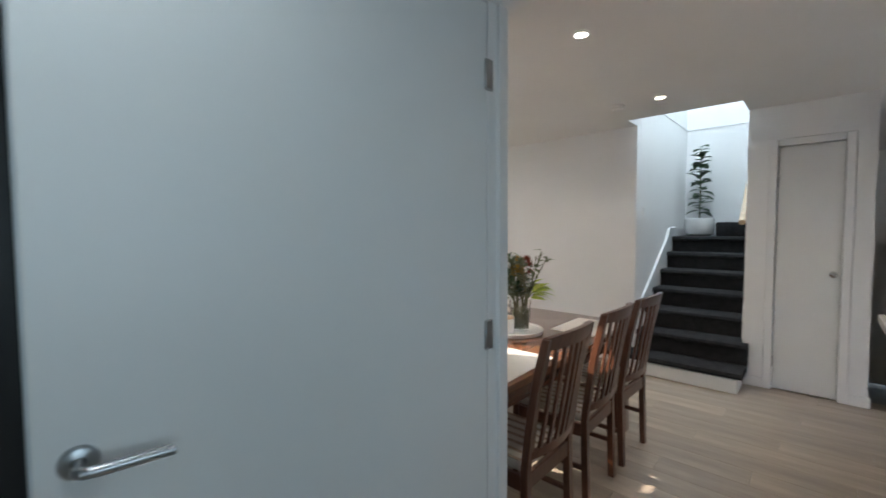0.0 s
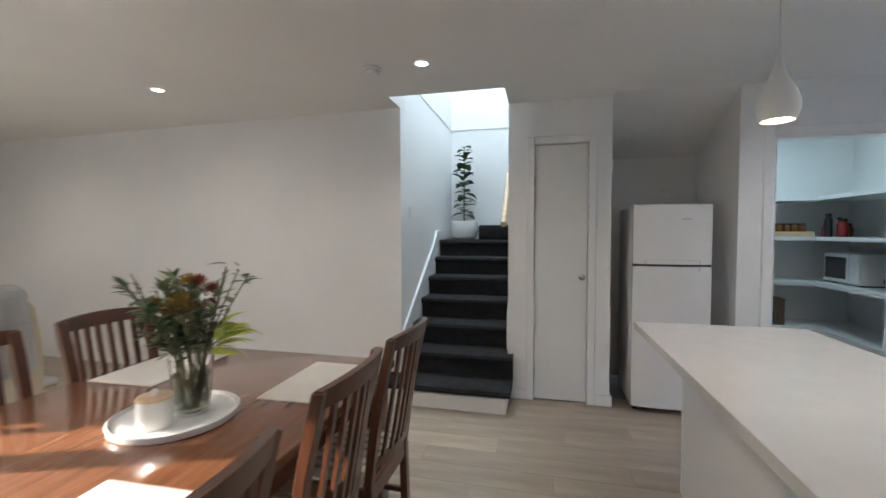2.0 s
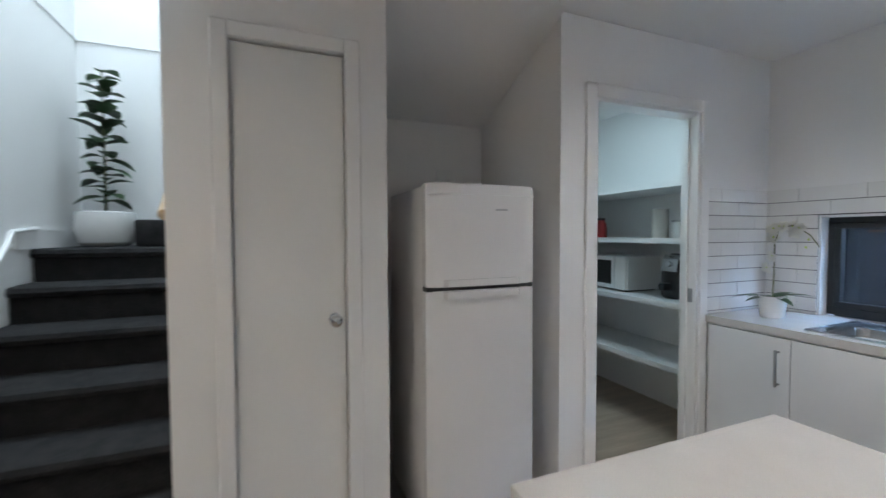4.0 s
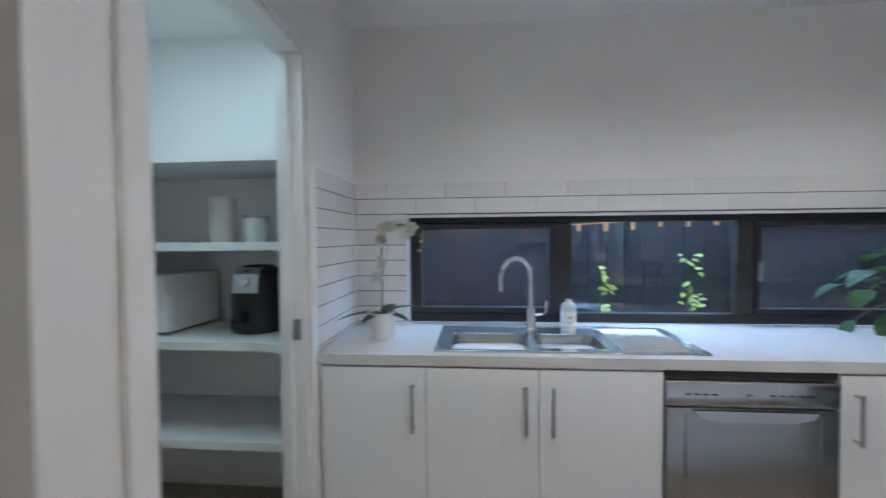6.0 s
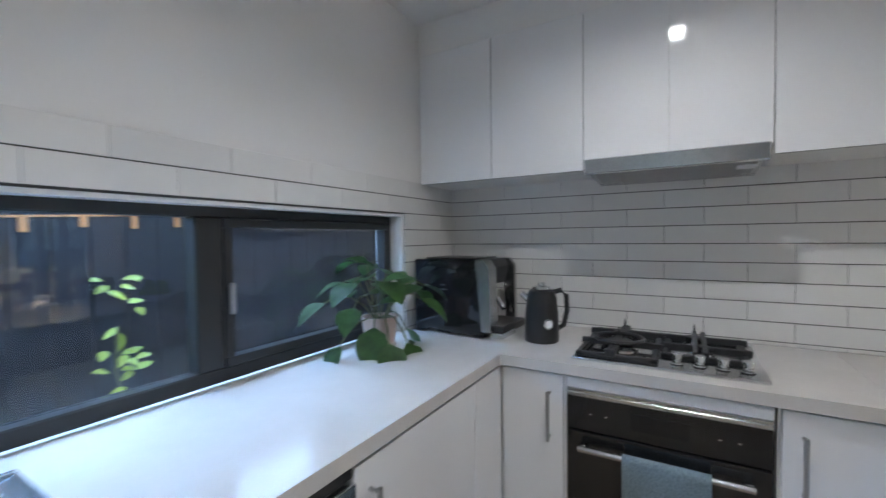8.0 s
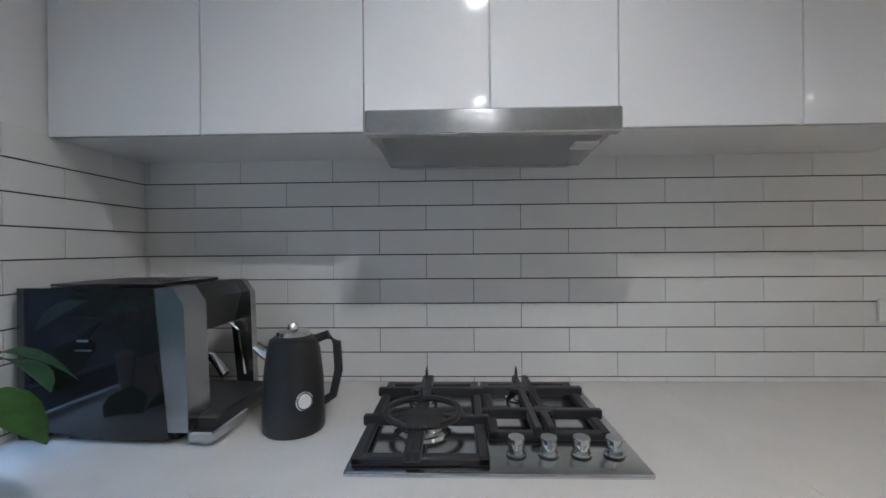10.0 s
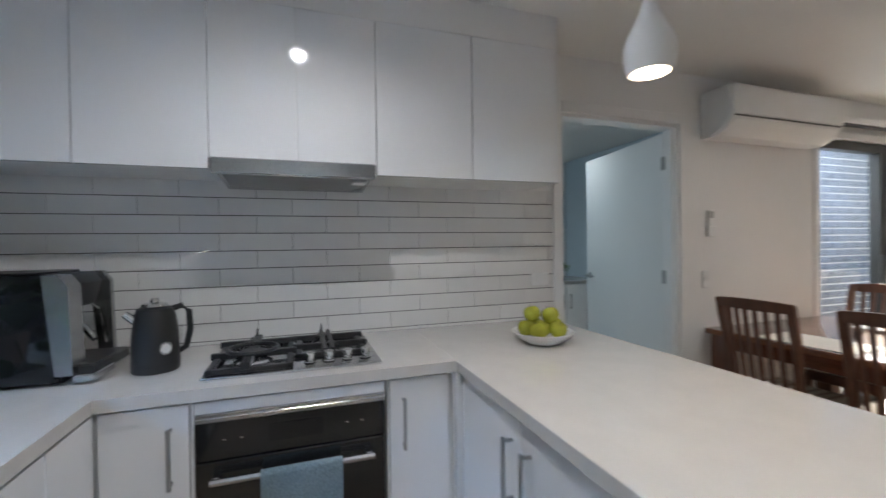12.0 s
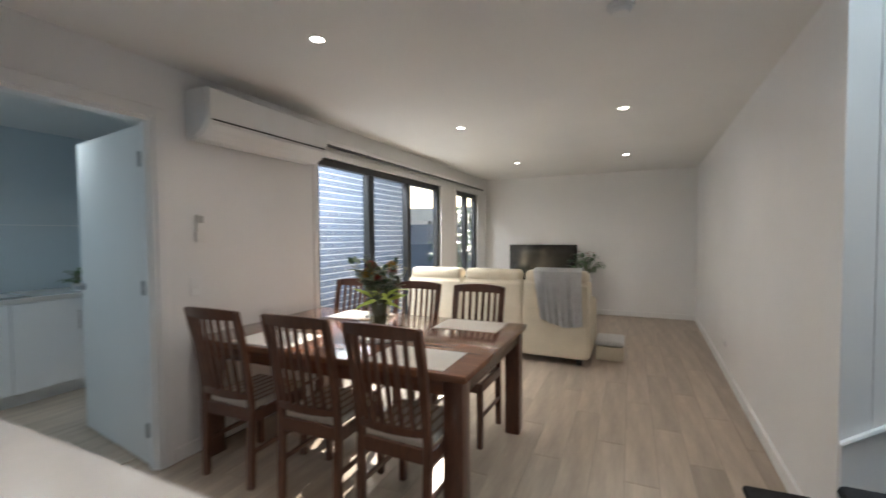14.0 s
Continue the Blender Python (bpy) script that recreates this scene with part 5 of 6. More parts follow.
# ---- dining ----
TX0, TX1, TY0, TY1, TZ = -1.892, -0.03, -4.876, -3.672, 0.76
tb = thing("dining_table", "large dark mahogany dining table with square legs", "table", ((TX0 + TX1) / 2, (TY0 + TY1) / 2, 0))
hx, hy = (TX1 - TX0) / 2, (TY1 - TY0) / 2
part("tabletop", box((-hx, -hy, TZ - 0.036), (hx, hy, TZ), 0.006, 2), M_WOODTOP, tb, "polished dark red-brown top")
part("apron", boxes(((-hx + 0.03, -hy + 0.03, TZ - 0.115), (hx - 0.03, -hy + 0.055, TZ - 0.037)), ((-hx + 0.03, hy - 0.055, TZ - 0.115), (hx - 0.03, hy - 0.03, TZ - 0.037)), ((-hx + 0.03, -hy + 0.055, TZ - 0.115), (-hx + 0.055, hy - 0.055, TZ - 0.037)), ((hx - 0.055, -hy + 0.055, TZ - 0.115), (hx - 0.03, hy - 0.055, TZ - 0.037)), bevel=0.002), M_WOOD, tb, smooth=False)
for sx in (-1, 1):
    for sy in (-1, 1):
        cx, cy = sx * (hx - 0.075), sy * (hy - 0.075)
        part("leg", box((cx - 0.05, cy - 0.05, 0.0), (cx + 0.05, cy + 0.05, TZ - 0.037), 0.006, 2), M_CHAIR, tb)


def dining_chair(at, turn):
    """A slatted chair whose back stands at +y of its own axes."""
    c = thing("dining_chair", "dark-stained slat-back dining chair with striped cream seat pad", "chair", at, turn, "chairs round the table")
    W = 0.188

    def back_y(z):
        return 0.19 + max(0.0, z - 0.45) * 0.13 + max(0.0, z - 0.75) * 0.10
    for s in (-1, 1):
        pts = [(s * (W - 0.006) + s * 0.012 * max(0, z - 0.45), back_y(z) + (0.03 * (0.45 - z) if z < 0.45 else 0), z) for z in (0.0, 0.2, 0.45, 0.62, 0.78, 0.90, 1.0)]
        bm = bmesh.new()
        ring = []
        for x, y, z in pts:
            ring.append([bm.verts.new((x + a * 0.019, y + b * 0.016, z)) for a, b in ((-1, -1), (1, -1), (1, 1), (-1, 1))])
        for a, b in zip(ring, ring[1:]):
            for k in range(4):
                bm.faces.new((a[k], a[(k + 1) % 4], b[(k + 1) % 4], b[k]))
        bm.faces.new(list(reversed(ring[0])))
        bm.faces.new(ring[-1])
        bmesh.ops.bevel(bm, geom=[e for e in bm.edges if abs(e.verts[0].co.z - e.verts[1].co.z) > 0.01], offset=0.004, segments=1, affect="EDGES")
        part("back_leg", bm, M_CHAIR, c)
        part("front_leg", box((s * W - 0.018, -0.215, 0.0), (s * W + 0.018, -0.179, 0.43), 0.004), M_CHAIR, c)
        part("side_rail", box((s * W - 0.011, -0.18, 0.365), (s * W + 0.011, 0.185, 0.43), 0.003), M_CHAIR, c)
        part("stretcher", box((s * W - 0.009, -0.18, 0.19), (s * W + 0.009, 0.19, 0.215), 0.003), M_CHAIR, c)
    part("front_rail", box((-W, -0.208, 0.365), (W, -0.186, 0.43), 0.003), M_CHAIR, c)
    part("back_rail", box((-W, 0.180, 0.37), (W, 0.202, 0.44), 0.003), M_CHAIR, c)

    def bowed_rail(z0, z1, depth):
        bm = bmesh.new()
        rows = []
        for k in range(13):
            f = k / 12 * 2 - 1
            x = f * (W + 0.012)
            off = 0.035 * (1 - f * f)
            top = z1 + 0.012 * (1 - f * f)
            rows.append([bm.verts.new((x, back_y(z) + off + d, z)) for z, d in ((z0, -depth), (z0, depth), (top, depth), (top, -depth))])
        for a, b in zip(rows, rows[1:]):
            for k in range(4):
                bm.faces.new((a[k], a[(k + 1) % 4], b[(k + 1) % 4], b[k]))
        bm.faces.new(list(reversed(rows[0])))
        bm.faces.new(rows[-1])
        return bm
    part("top_rail", bowed_rail(0.955, 1.005, 0.011), M_CHAIR, c, "curved top rail")
    part("lower_rail", bowed_rail(0.50, 0.53, 0.009), M_CHAIR, c)
    for k in range(6):
        f = (k + 1) / 7 * 2 - 1
        off = 0.035 * (1 - f * f)
        pts = [(f * W * (0.93 + 0.07 * (z - 0.5)), back_y(z) + off + 0.012 * math.sin((z - 0.5) / 0.46 * math.pi), z) for z in (0.51, 0.60, 0.70, 0.80, 0.90, 0.97)]
        bm = bmesh.new()
        ring = [[bm.verts.new((x + a * 0.0105, y + b * 0.006, z)) for a, b in ((-1, -1), (1, -1), (1, 1), (-1, 1))] for x, y, z in pts]
        for a, b in zip(ring, ring[1:]):
            for q in range(4):
                bm.faces.new((a[q], a[(q + 1) % 4], b[(q + 1) % 4], b[q]))
        bm.faces.new(list(reversed(ring[0])))
        bm.faces.new(ring[-1])
        part("slat", bm, M_CHAIR, c, smooth=False)
    seat = part("seat", box((-W + 0.008, -0.205, 0.43), (W - 0.008, 0.175, 0.475), 0.018, 3), M_SEAT, c, "cream upholstered seat pad")
    for k in range(7):
        x = -0.165 + 0.055 * k
        part("stripe", box((x - 0.009, -0.19, 0.4745), (x + 0.009, 0.16, 0.4765)), M_STRIPE, seat, smooth=False)
    return c


NY, SY = -3.785, -4.68      # seat centres of the two rows
first = dining_chair((-0.475, NY + 0.02, 0), 0)
for x, y, a in ((-1.05, NY + 0.005, 1.5), (-1.57, NY + 0.01, -1.5), (-0.36, SY, 180), (-0.97, SY - 0.01, 181), (-1.495, SY, 178.5)):
    copy_thing(first, pose(x, y, 0, 0, 0, a))

for k, (x, y, a) in enumerate(((-0.56, -3.865, 2), (-1.54, -3.86, 1), (-0.60, -4.685, -2), (-1.54, -4.68, 2))):
    bm = box((-0.225, -0.16, 0.0), (0.225, 0.16, 0.003), 0.001)
    m = tagged(new("placemat", mesh_of("placemat", bm, M_LINEN, False)), "pale woven rectangular placemat on the table", "placemat", "placemats")
    m.matrix_world = pose(x, y, TZ, 0, 0, a)

TRX, TRY = -1.11, -4.165
tray = thing("serving_tray", "round white serving tray in the middle of the table", "tray", (TRX, TRY, TZ + 0.0))
part("plate", turned([(0, 0.0), (0.182, 0.0), (0.188, 0.004), (0.191, 0.024), (0.186, 0.026), (0.181, 0.014), (0, 0.012)], 48, cap=False), M_CERAM, tray)
jar = thing("lidded_jar", "white ceramic jar with timber lid on the tray", "jar", (TRX + 0.085, TRY + 0.005, TZ + 0.012))
part("body", turned([(0, 0), (0.045, 0), (0.05, 0.006), (0.051, 0.085), (0.049, 0.09), (0, 0.09)], 32, cap=False), M_CERAM, jar, "white ceramic body")
part("lid", turned([(0, 0.09), (0.050, 0.09), (0.051, 0.094), (0.048, 0.099), (0, 0.1)], 32, cap=False), M_PINE, jar, "pale timber lid")
part("lid_knob", turned([(0, 0.1), (0.008, 0.1), (0.012, 0.112), (0.008, 0.119), (0, 0.12)], 16, cap=False), M_CERAM, jar)
vs = thing("flower_vase", "clear glass vase of native flowers and gum leaves", "vase", (TRX - 0.03, TRY + 0.035, TZ + 0.012))
vs.scale = (1.15, 1.15, 1.08)
part("glass", turned([(0, 0), (0.044, 0), (0.047, 0.01), (0.060, 0.18), (0.057, 0.18), (0.044, 0.014), (0, 0.012)], 36, cap=False), M_VASE, vs, "clear ribbed glass")
part("water", turned([(0, 0.014), (0.0435, 0.014), (0.0525, 0.125), (0, 0.125)], 28, cap=False), glass_material("vase_water", (0.80, 0.84, 0.70), 0.0, 1.33), vs)
rnd = random.Random(21)
LONG = Vector((-0.72, 0.69, 0))
M_TAUPE = material("dried_seed_sprig", (0.30, 0.27, 0.17), 0.8, vary=0.2, scale=30)
for k in range(40):
    a = rnd.uniform(0, 2 * math.pi)
    outer = k >= 28
    spread = rnd.uniform(0.10, 0.20) if outer else rnd.uniform(0.02, 0.13)
    h = rnd.uniform(0.33, 0.43) if outer else rnd.uniform(0.24, 0.37)
    h = h * 1.16 - spread * 0.2
    p0 = Vector((rnd.uniform(-0.025, 0.025), rnd.uniform(-0.025, 0.025), 0.02))
    p1 = Vector((math.cos(a) * 0.04, math.sin(a) * 0.04, 0.18))
    p2 = Vector((math.cos(a) * spread, math.sin(a) * spread, h)) - LONG * 0.03
    path = [p0, p0.lerp(p1, 0.6), p1, p1.lerp(p2, 0.5) + Vector((0, 0, 0.01)), p2]
    stem = part("stem", tube(path, 0.0022, 6), M_STEM, vs)
    bm = bmesh.new()
    way0 = (p2 - p1).normalized()
    dry = k % 4 == 0
    for q in range(10 if outer else 18):
        f = rnd.uniform(0.45, 1.05) if outer else rnd.uniform(0.05, 1.05)
        b = p1.lerp(p2, f)
        w = (way0 * 0.5 + Vector((rnd.uniform(-1, 1), rnd.uniform(-1, 1), rnd.uniform(-0.4, 0.7)))).normalized()
        ln = rnd.uniform(0.014, 0.03) if dry else rnd.uniform(0.028, 0.055)
        leaf_mesh(bm, b, w, (rnd.uniform(-0.3, 0.3), rnd.uniform(-0.3, 0.3), 1), ln, ln * rnd.uniform(0.3, 0.6), 0.3, 4)
    part("foliage", bm, M_TAUPE if dry else M_EUCA if k % 3 else M_LEAF, stem)
for along, side, z, r, mat in ((-0.03, 0.06, 0.305, 0.042, M_MUST), (0.02, 0.05, 0.365, 0.028, M_RUST), (-0.09, -0.02, 0.30, 0.03, M_MUST), (0.06, -0.06, 0.33, 0.028, M_RUST), (0.0, -0.07, 0.35, 0.036, M_MUST), (0.05, 0.02, 0.30, 0.022, M_RUST)):
    c = LONG * along + Vector((0.69, 0.72, 0)) * side + Vector((0, 0, z * 1.12))
    bm = bmesh.new()
    for q in range(60):
        u, v = q / 60, q * 2.39996
        ph = math.acos(1 - 1.7 * u)
        d = Vector((math.sin(ph) * math.cos(v), math.sin(ph) * math.sin(v), math.cos(ph)))
        leaf_mesh(bm, c + d * r * 0.4, d + Vector((0, 0, 0.3)), (0, 0.1, 1), r * 0.9, r * 0.28, -0.2, 3)
    part("bloom", bm, mat, vs, "dried banksia-like flower head")
bm = bmesh.new()
for q in range(16):
    a = math.atan2(LONG.y, LONG.x) + (q - 7.5) * 0.12
    leaf_mesh(bm, (0.07 * math.cos(a), 0.07 * math.sin(a), 0.20 + 0.007 * (q * 5 % 9)), (math.cos(a), math.sin(a), 0.2 + 0.14 * (q * 4 % 7)), (0.7 * math.cos(q * 2.1), 0.7 * math.sin(q * 2.1), 0.5), 0.07 + 0.014 * (q * 2 % 5), 0.022, 0.6, 5)
part("lily_petals", bm, M_LIME, vs, "fresh lime green lily petals")

# ---- living ----
SFX0, SFX1, SFY0, SFY1 = -2.19, -0.03, -7.36, -6.44
sf = thing("sofa", "cream suede three-seat recliner sofa seen from behind", "sofa", ((SFX0 + SFX1) / 2, (SFY0 + SFY1) / 2, 0))
sw, sd2 = (SFX1 - SFX0) / 2, (SFY1 - SFY0) / 2
part("base", box((-sw + 0.02, -sd2 + 0.02, 0.07), (sw - 0.02, sd2 - 0.04, 0.40), 0.03, 2), M_SOFA, sf)
for s in (-1, 1):
    part("armrest", box((s * (sw - 0.11) - 0.11, -sd2, 0.07), (s * (sw - 0.11) + 0.11, sd2 - 0.06, 0.64), 0.06, 4), M_SOFA, sf)
third = (2 * sw) / 3
for k in range(3):
    x0 = -sw + third * k + 0.006
    x1 = x0 + third - 0.012
    pr = [(sd2, 0.08), (sd2 - 0.01, 0.60), (sd2 - 0.05, 0.87), (sd2 - 0.12, 0.92), (sd2 - 0.24, 0.88), (sd2 - 0.30, 0.45), (sd2 - 0.28, 0.08)]
    bm = prism(pr, 0, x0, x1)
    bmesh.ops.bevel(bm, geom=bm.edges[:], offset=0.025, segments=3, affect="EDGES")
    part("backrest", bm, M_SOFA, sf, "cream padded back")
    hb = box((x0 + 0.02, sd2 - 0.27, 0.86), (x1 - 0.02, sd2 - 0.06, 1.0), 0.055, 5)
    part("headrest", hb, M_SOFA, sf, "rounded headrest cushion")
    part("seat_cushion", box((x0, -sd2 + 0.02, 0.38), (x1, sd2 - 0.30, 0.52), 0.05, 4), M_SOFA, sf)
for sx in (-1, 1):
    for sy in (-1, 1):
        part("foot", box((sx * (sw - 0.12) - 0.03, sy * (sd2 - 0.12) - 0.03, 0.0), (sx * (sw - 0.12) + 0.03, sy * (sd2 - 0.12) + 0.03, 0.075), 0.005), M_BLACK, sf)


def draped(width, front, back, n=34):
    """A throw draped over the sofa back: the path over it, with soft folds."""
    over = [(0.31 + 0.03, -front), (0.31 + 0.02, -front * 0.55), (0.29, -0.10), (0.26, 0.0), (0.19, 0.035), (0.09, 0.045), (0.0, 0.04), (-0.06, 0.012), (-0.085, -0.06), (-0.105, -back * 0.4), (-0.115, -back * 0.7), (-0.12, -back)]
    bm = bmesh.new()
    rows = []
    for j in range(n + 1):
        f = j / n
        x = (f - 0.5) * width
        row = []
        for k, (y, z) in enumerate(over):
            low = max(0.0, -z)
            fold = (0.016 * math.sin(f * 19) + 0.010 * math.sin(f * 41 + 1)) * min(1, low * 4)
            sag = 0.09 * math.sin(f * 3.4 + 0.4) * low
            row.append(bm.verts.new((x * (1 - 0.25 * low) - 0.10 * low, -(y if y > 0.2 else y) * 1.0 + (fold if y < 0 else -fold) + 0.0, z - sag)))
        rows.append(row)
    for a, b in zip(rows, rows[1:]):
        for k in range(len(over) - 1):
            bm.faces.new((a[k], a[k + 1], b[k + 1], b[k]))
    bmesh.ops.solidify(bm, geom=bm.faces[:], thickness=0.008)
    return bm


th = tagged(new("throw_blanket", mesh_of("throw_blanket", draped(0.50, 0.42, 0.52), M_THROW, True)), "soft grey-white throw draped over the sofa corner", "blanket")
th.matrix_world = pose(-1.85, SFY1 - 0.09, 0.985)

un = thing("television_unit", "low white television cabinet against the end wall", "cabinet", (-1.05, YT + 0.24, 0))
part("body", box((-0.9, -0.2, 0.08), (0.9, 0.2, 0.50), 0.004), M_CABIN, un, smooth=False)
for k in range(3):
    part("drawer_front", box((-0.895 + 0.6 * k, 0.201, 0.09), (-0.305 + 0.6 * k, 0.218, 0.49), 0.002), M_CAB, un, smooth=False)
part("plinth", box((-0.86, -0.18, 0.0), (0.86, 0.17, 0.08)), M_CABIN, un, smooth=False)
tv = thing("television", "flat black television on the low cabinet", "television", (-1.11, YT + 0.10, 0.50))
part("panel", box((-0.60, -0.03, 0.05), (0.60, 0.012, 0.71), 0.006), M_BLACK, tv, smooth=False)
part("screen", box((-0.59, 0.0115, 0.065), (0.59, 0.015, 0.70)), M_TV, tv, "glossy dark screen", smooth=False)
part("neck", box((-0.05, -0.03, 0.02), (0.05, 0.0, 0.14), 0.006), M_BLACK, tv)
part("foot", box((-0.25, -0.11, 0.0), (0.25, 0.11, 0.02), 0.006), M_BLACK, tv)


def bushy(name, label, at, pot_r, pot_h, radius, height, count, mat, seed, size=0.07, flowers=0):
    t = thing(name, label, "plant", at)
    part("pot", turned([(0, 0), (pot_r * 0.8, 0), (pot_r * 0.85, 0.006), (pot_r, pot_h), (pot_r * 0.92, pot_h), (pot_r * 0.85, pot_h * 0.88), (0, pot_h * 0.88)], 26, cap=False), M_CERAM, t)
    rn = random.Random(seed)
    bm, bs = bmesh.new(), bmesh.new()
    for k in range(count):
        a, f = rn.uniform(0, 6.283), rn.random() ** 0.6
        h = rn.uniform(0.25, 1.0)
        e = Vector((math.cos(a) * radius * f * (0.5 + 0.5 * math.sin(h * 3)), math.sin(a) * radius * f * (0.5 + 0.5 * math.sin(h * 3)), pot_h * 0.9 + height * h))
        tube([(0, 0, pot_h * 0.85), (e.x * 0.4, e.y * 0.4, pot_h + height * h * 0.6), e], 0.0022, 5, bs)
        for q in range(3):
            leaf_mesh(bm, e, (math.cos(a) + rn.uniform(-0.8, 0.8), math.sin(a) + rn.uniform(-0.8, 0.8), rn.uniform(-0.3, 0.6)), (0, 0, 1), size * rn.uniform(0.7, 1.2), size * 0.45, 0.3, 4)
    part("foliage", bm, mat, t)
    part("stems", bs, M_STEM, t)
    if flowers:
        bm = bmesh.new()
        for k in range(flowers):
            a = rn.uniform(0, 6.283)
            c = Vector((math.cos(a) * radius * 0.5, math.sin(a) * radius * 0.5, pot_h + height * rn.uniform(0.75, 1.05)))
            for q in range(7):
                b = q * 0.9
                leaf_mesh(bm, c, (math.cos(b), math.sin(b), 0.5), (0, 0, 1), 0.04, 0.02, 0.1, 3)
        part("blooms", bm, M_RUST, t, "dusky red blooms")
    return t


bushy("potted_plant", "leafy flowering plant in a white pot beside the television", (-1.88, YT + 0.25, 0.50), 0.09, 0.16, 0.24, 0.42, 46, M_LEAF, 5, 0.12, 8)
ot = thing("floor_blanket", "folded pale blanket on a low stool beside the sofa", "blanket", (-2.36, -7.0, 0))
part("stool", box((-0.14, -0.2, 0.0), (0.14, 0.2, 0.16), 0.02, 2), M_SOFA, ot)
part("fold", box((-0.15, -0.21, 0.162), (0.15, 0.21, 0.22), 0.025, 3), M_THROW, ot)

# fig on the stair landing
fg = thing("fiddle_fig_plant", "tall slender fiddle-leaf fig in a white pot on the stair landing", "plant", (-5.13, -3.92, 7 * RISE))
fg.scale = (0.86, 0.86, 0.95)
part("pot", turned([(0, 0), (0.13, 0), (0.175, 0.03), (0.20, 0.12), (0.188, 0.235), (0.176, 0.24), (0.166, 0.20), (0, 0.20)], 32, cap=False), M_CERAM, fg, "rounded white pot")
part("soil", turned([(0, 0.2), (0.165, 0.2), (0.08, 0.212), (0, 0.213)], 20, cap=False), M_SOIL, fg)
part("trunk", tube([(0, 0, 0.2), (0.01, 0.005, 0.5), (-0.005, 0.0, 0.85), (0.0, 0.0, 1.2)], 0.011, 8, taper=0.5), M_STEM, fg)
rnd = random.Random(9)
for k in range(44):
    z = 0.30 + 0.92 * (k / 43)
    a = k * 2.39996
    ln = rnd.uniform(0.13, 0.20) * (0.75 if z > 1.1 else 1.0)
    leaf_part("leaf", M_LEAF, fg, (0.008 * math.cos(a), 0.008 * math.sin(a), z), (math.cos(a), math.sin(a), rnd.uniform(-0.05, 0.55)), (0, 0, 1), ln, ln * 0.74, rnd.uniform(0.1, 0.45))

# ---- ceiling and wall fittings ----


def downlight(x, y, z, power, color, group):
    t = thing("downlight", "small round white recessed downlight, lit", "downlight", (x, y, z), 0, group)
    part("trim_ring", turned([(0.030, -0.001), (0.046, -0.001), (0.048, -0.004), (0.043, -0.008), (0.032, -0.006)], 28, cap=False), M_WPLAST, t)
    part("lens", turned([(0, -0.0015), (0.034, -0.0015), (0.034, -0.003), (0, -0.003)], 24, cap=False), M_LENS, t, "bright lens")
    lamp("downlight_lamp", "SPOT", look((x, y, z - 0.012), (x, y, 0)), power, color, size=0.035, spot=150)


DL = 6.3
for dx in (-1.05, -2.50):
    for dy in (-3.706, -5.725, -7.94):
        downlight(dx, dy, CEIL, DL, WARM_LIGHT, "living room downlights")
for dx, dy, gain in ((-1.08, -1.14, 2.05), (-2.38, -1.23, 1.95)):
    downlight(dx, dy, CEIL, DL * gain, (0.92, 0.95, 1.0), "kitchen downlights")
downlight(1.24, -3.33, CEIL + 0.002, 9.0, (0.74, 0.90, 1.0), "laundry downlight")

sm = thing("smoke_detector", "round white smoke detector on the ceiling", "smoke detector", (-2.515, -4.04, CEIL))
part("base", turned([(0, 0), (0.058, 0), (0.060, -0.008), (0.056, -0.016), (0, -0.016)], 32, cap=False), M_WPLAST, sm)
part("cover", turned([(0, -0.016), (0.046, -0.016), (0.045, -0.030), (0.036, -0.040), (0, -0.042)], 32, cap=False), M_WPLAST, sm, "domed vented cover")
part("vent_ring", turned([(0.0462, -0.019), (0.0475, -0.020), (0.0475, -0.026), (0.0458, -0.027)], 32, cap=False), M_CABIN, sm)


def pendant(x, y, z):
    t = thing("pendant_lamp", "white teardrop metal pendant lamp hanging over the peninsula", "pendant lamp", (x, y, z), 0, "peninsula pendants")
    out = [(r * 0.66, h * 0.68) for r, h in [(0.086, 0.0), (0.100, 0.03), (0.108, 0.07), (0.106, 0.11), (0.092, 0.155), (0.068, 0.20), (0.044, 0.25), (0.028, 0.30), (0.018, 0.35), (0.010, 0.395), (0.006, 0.41)]]
    inn = [(r - 0.003, h) for r, h in reversed(out[:-3])]
    part("shade", turned(out + inn + [(0.054, 0.0), (0.0568, 0.0)], 40, cap=False), M_WPLAST, t, "glossy white teardrop shade")
    part("bulb", turned([(0, 0.012), (0.036, 0.014), (0.044, 0.03), (0.034, 0.06), (0.014, 0.10), (0, 0.10)], 24, cap=False), M_BULB, t, "glowing bulb")
    part("cord", tube([(0, 0, 0.275), (0, 0, CEIL - z - 0.02)], 0.003, 8), M_WPLAST, t, "thin cord")
    part("ceiling_rose", turned([(0, -0.025), (0.045, -0.022), (0.05, -0.004), (0.05, 0.0), (0, 0.0)], 28, None, (0, 0, CEIL - z), False), M_WPLAST, t)
    lamp("pendant_light", "SPOT", look((x, y, z - 0.004), (x, y, 0)), 1.5, (1.0, 0.84, 0.66), size=0.05, spot=120)


pendant(-1.852, -2.09, 1.812)
pendant(-1.15, -2.09, 1.812)

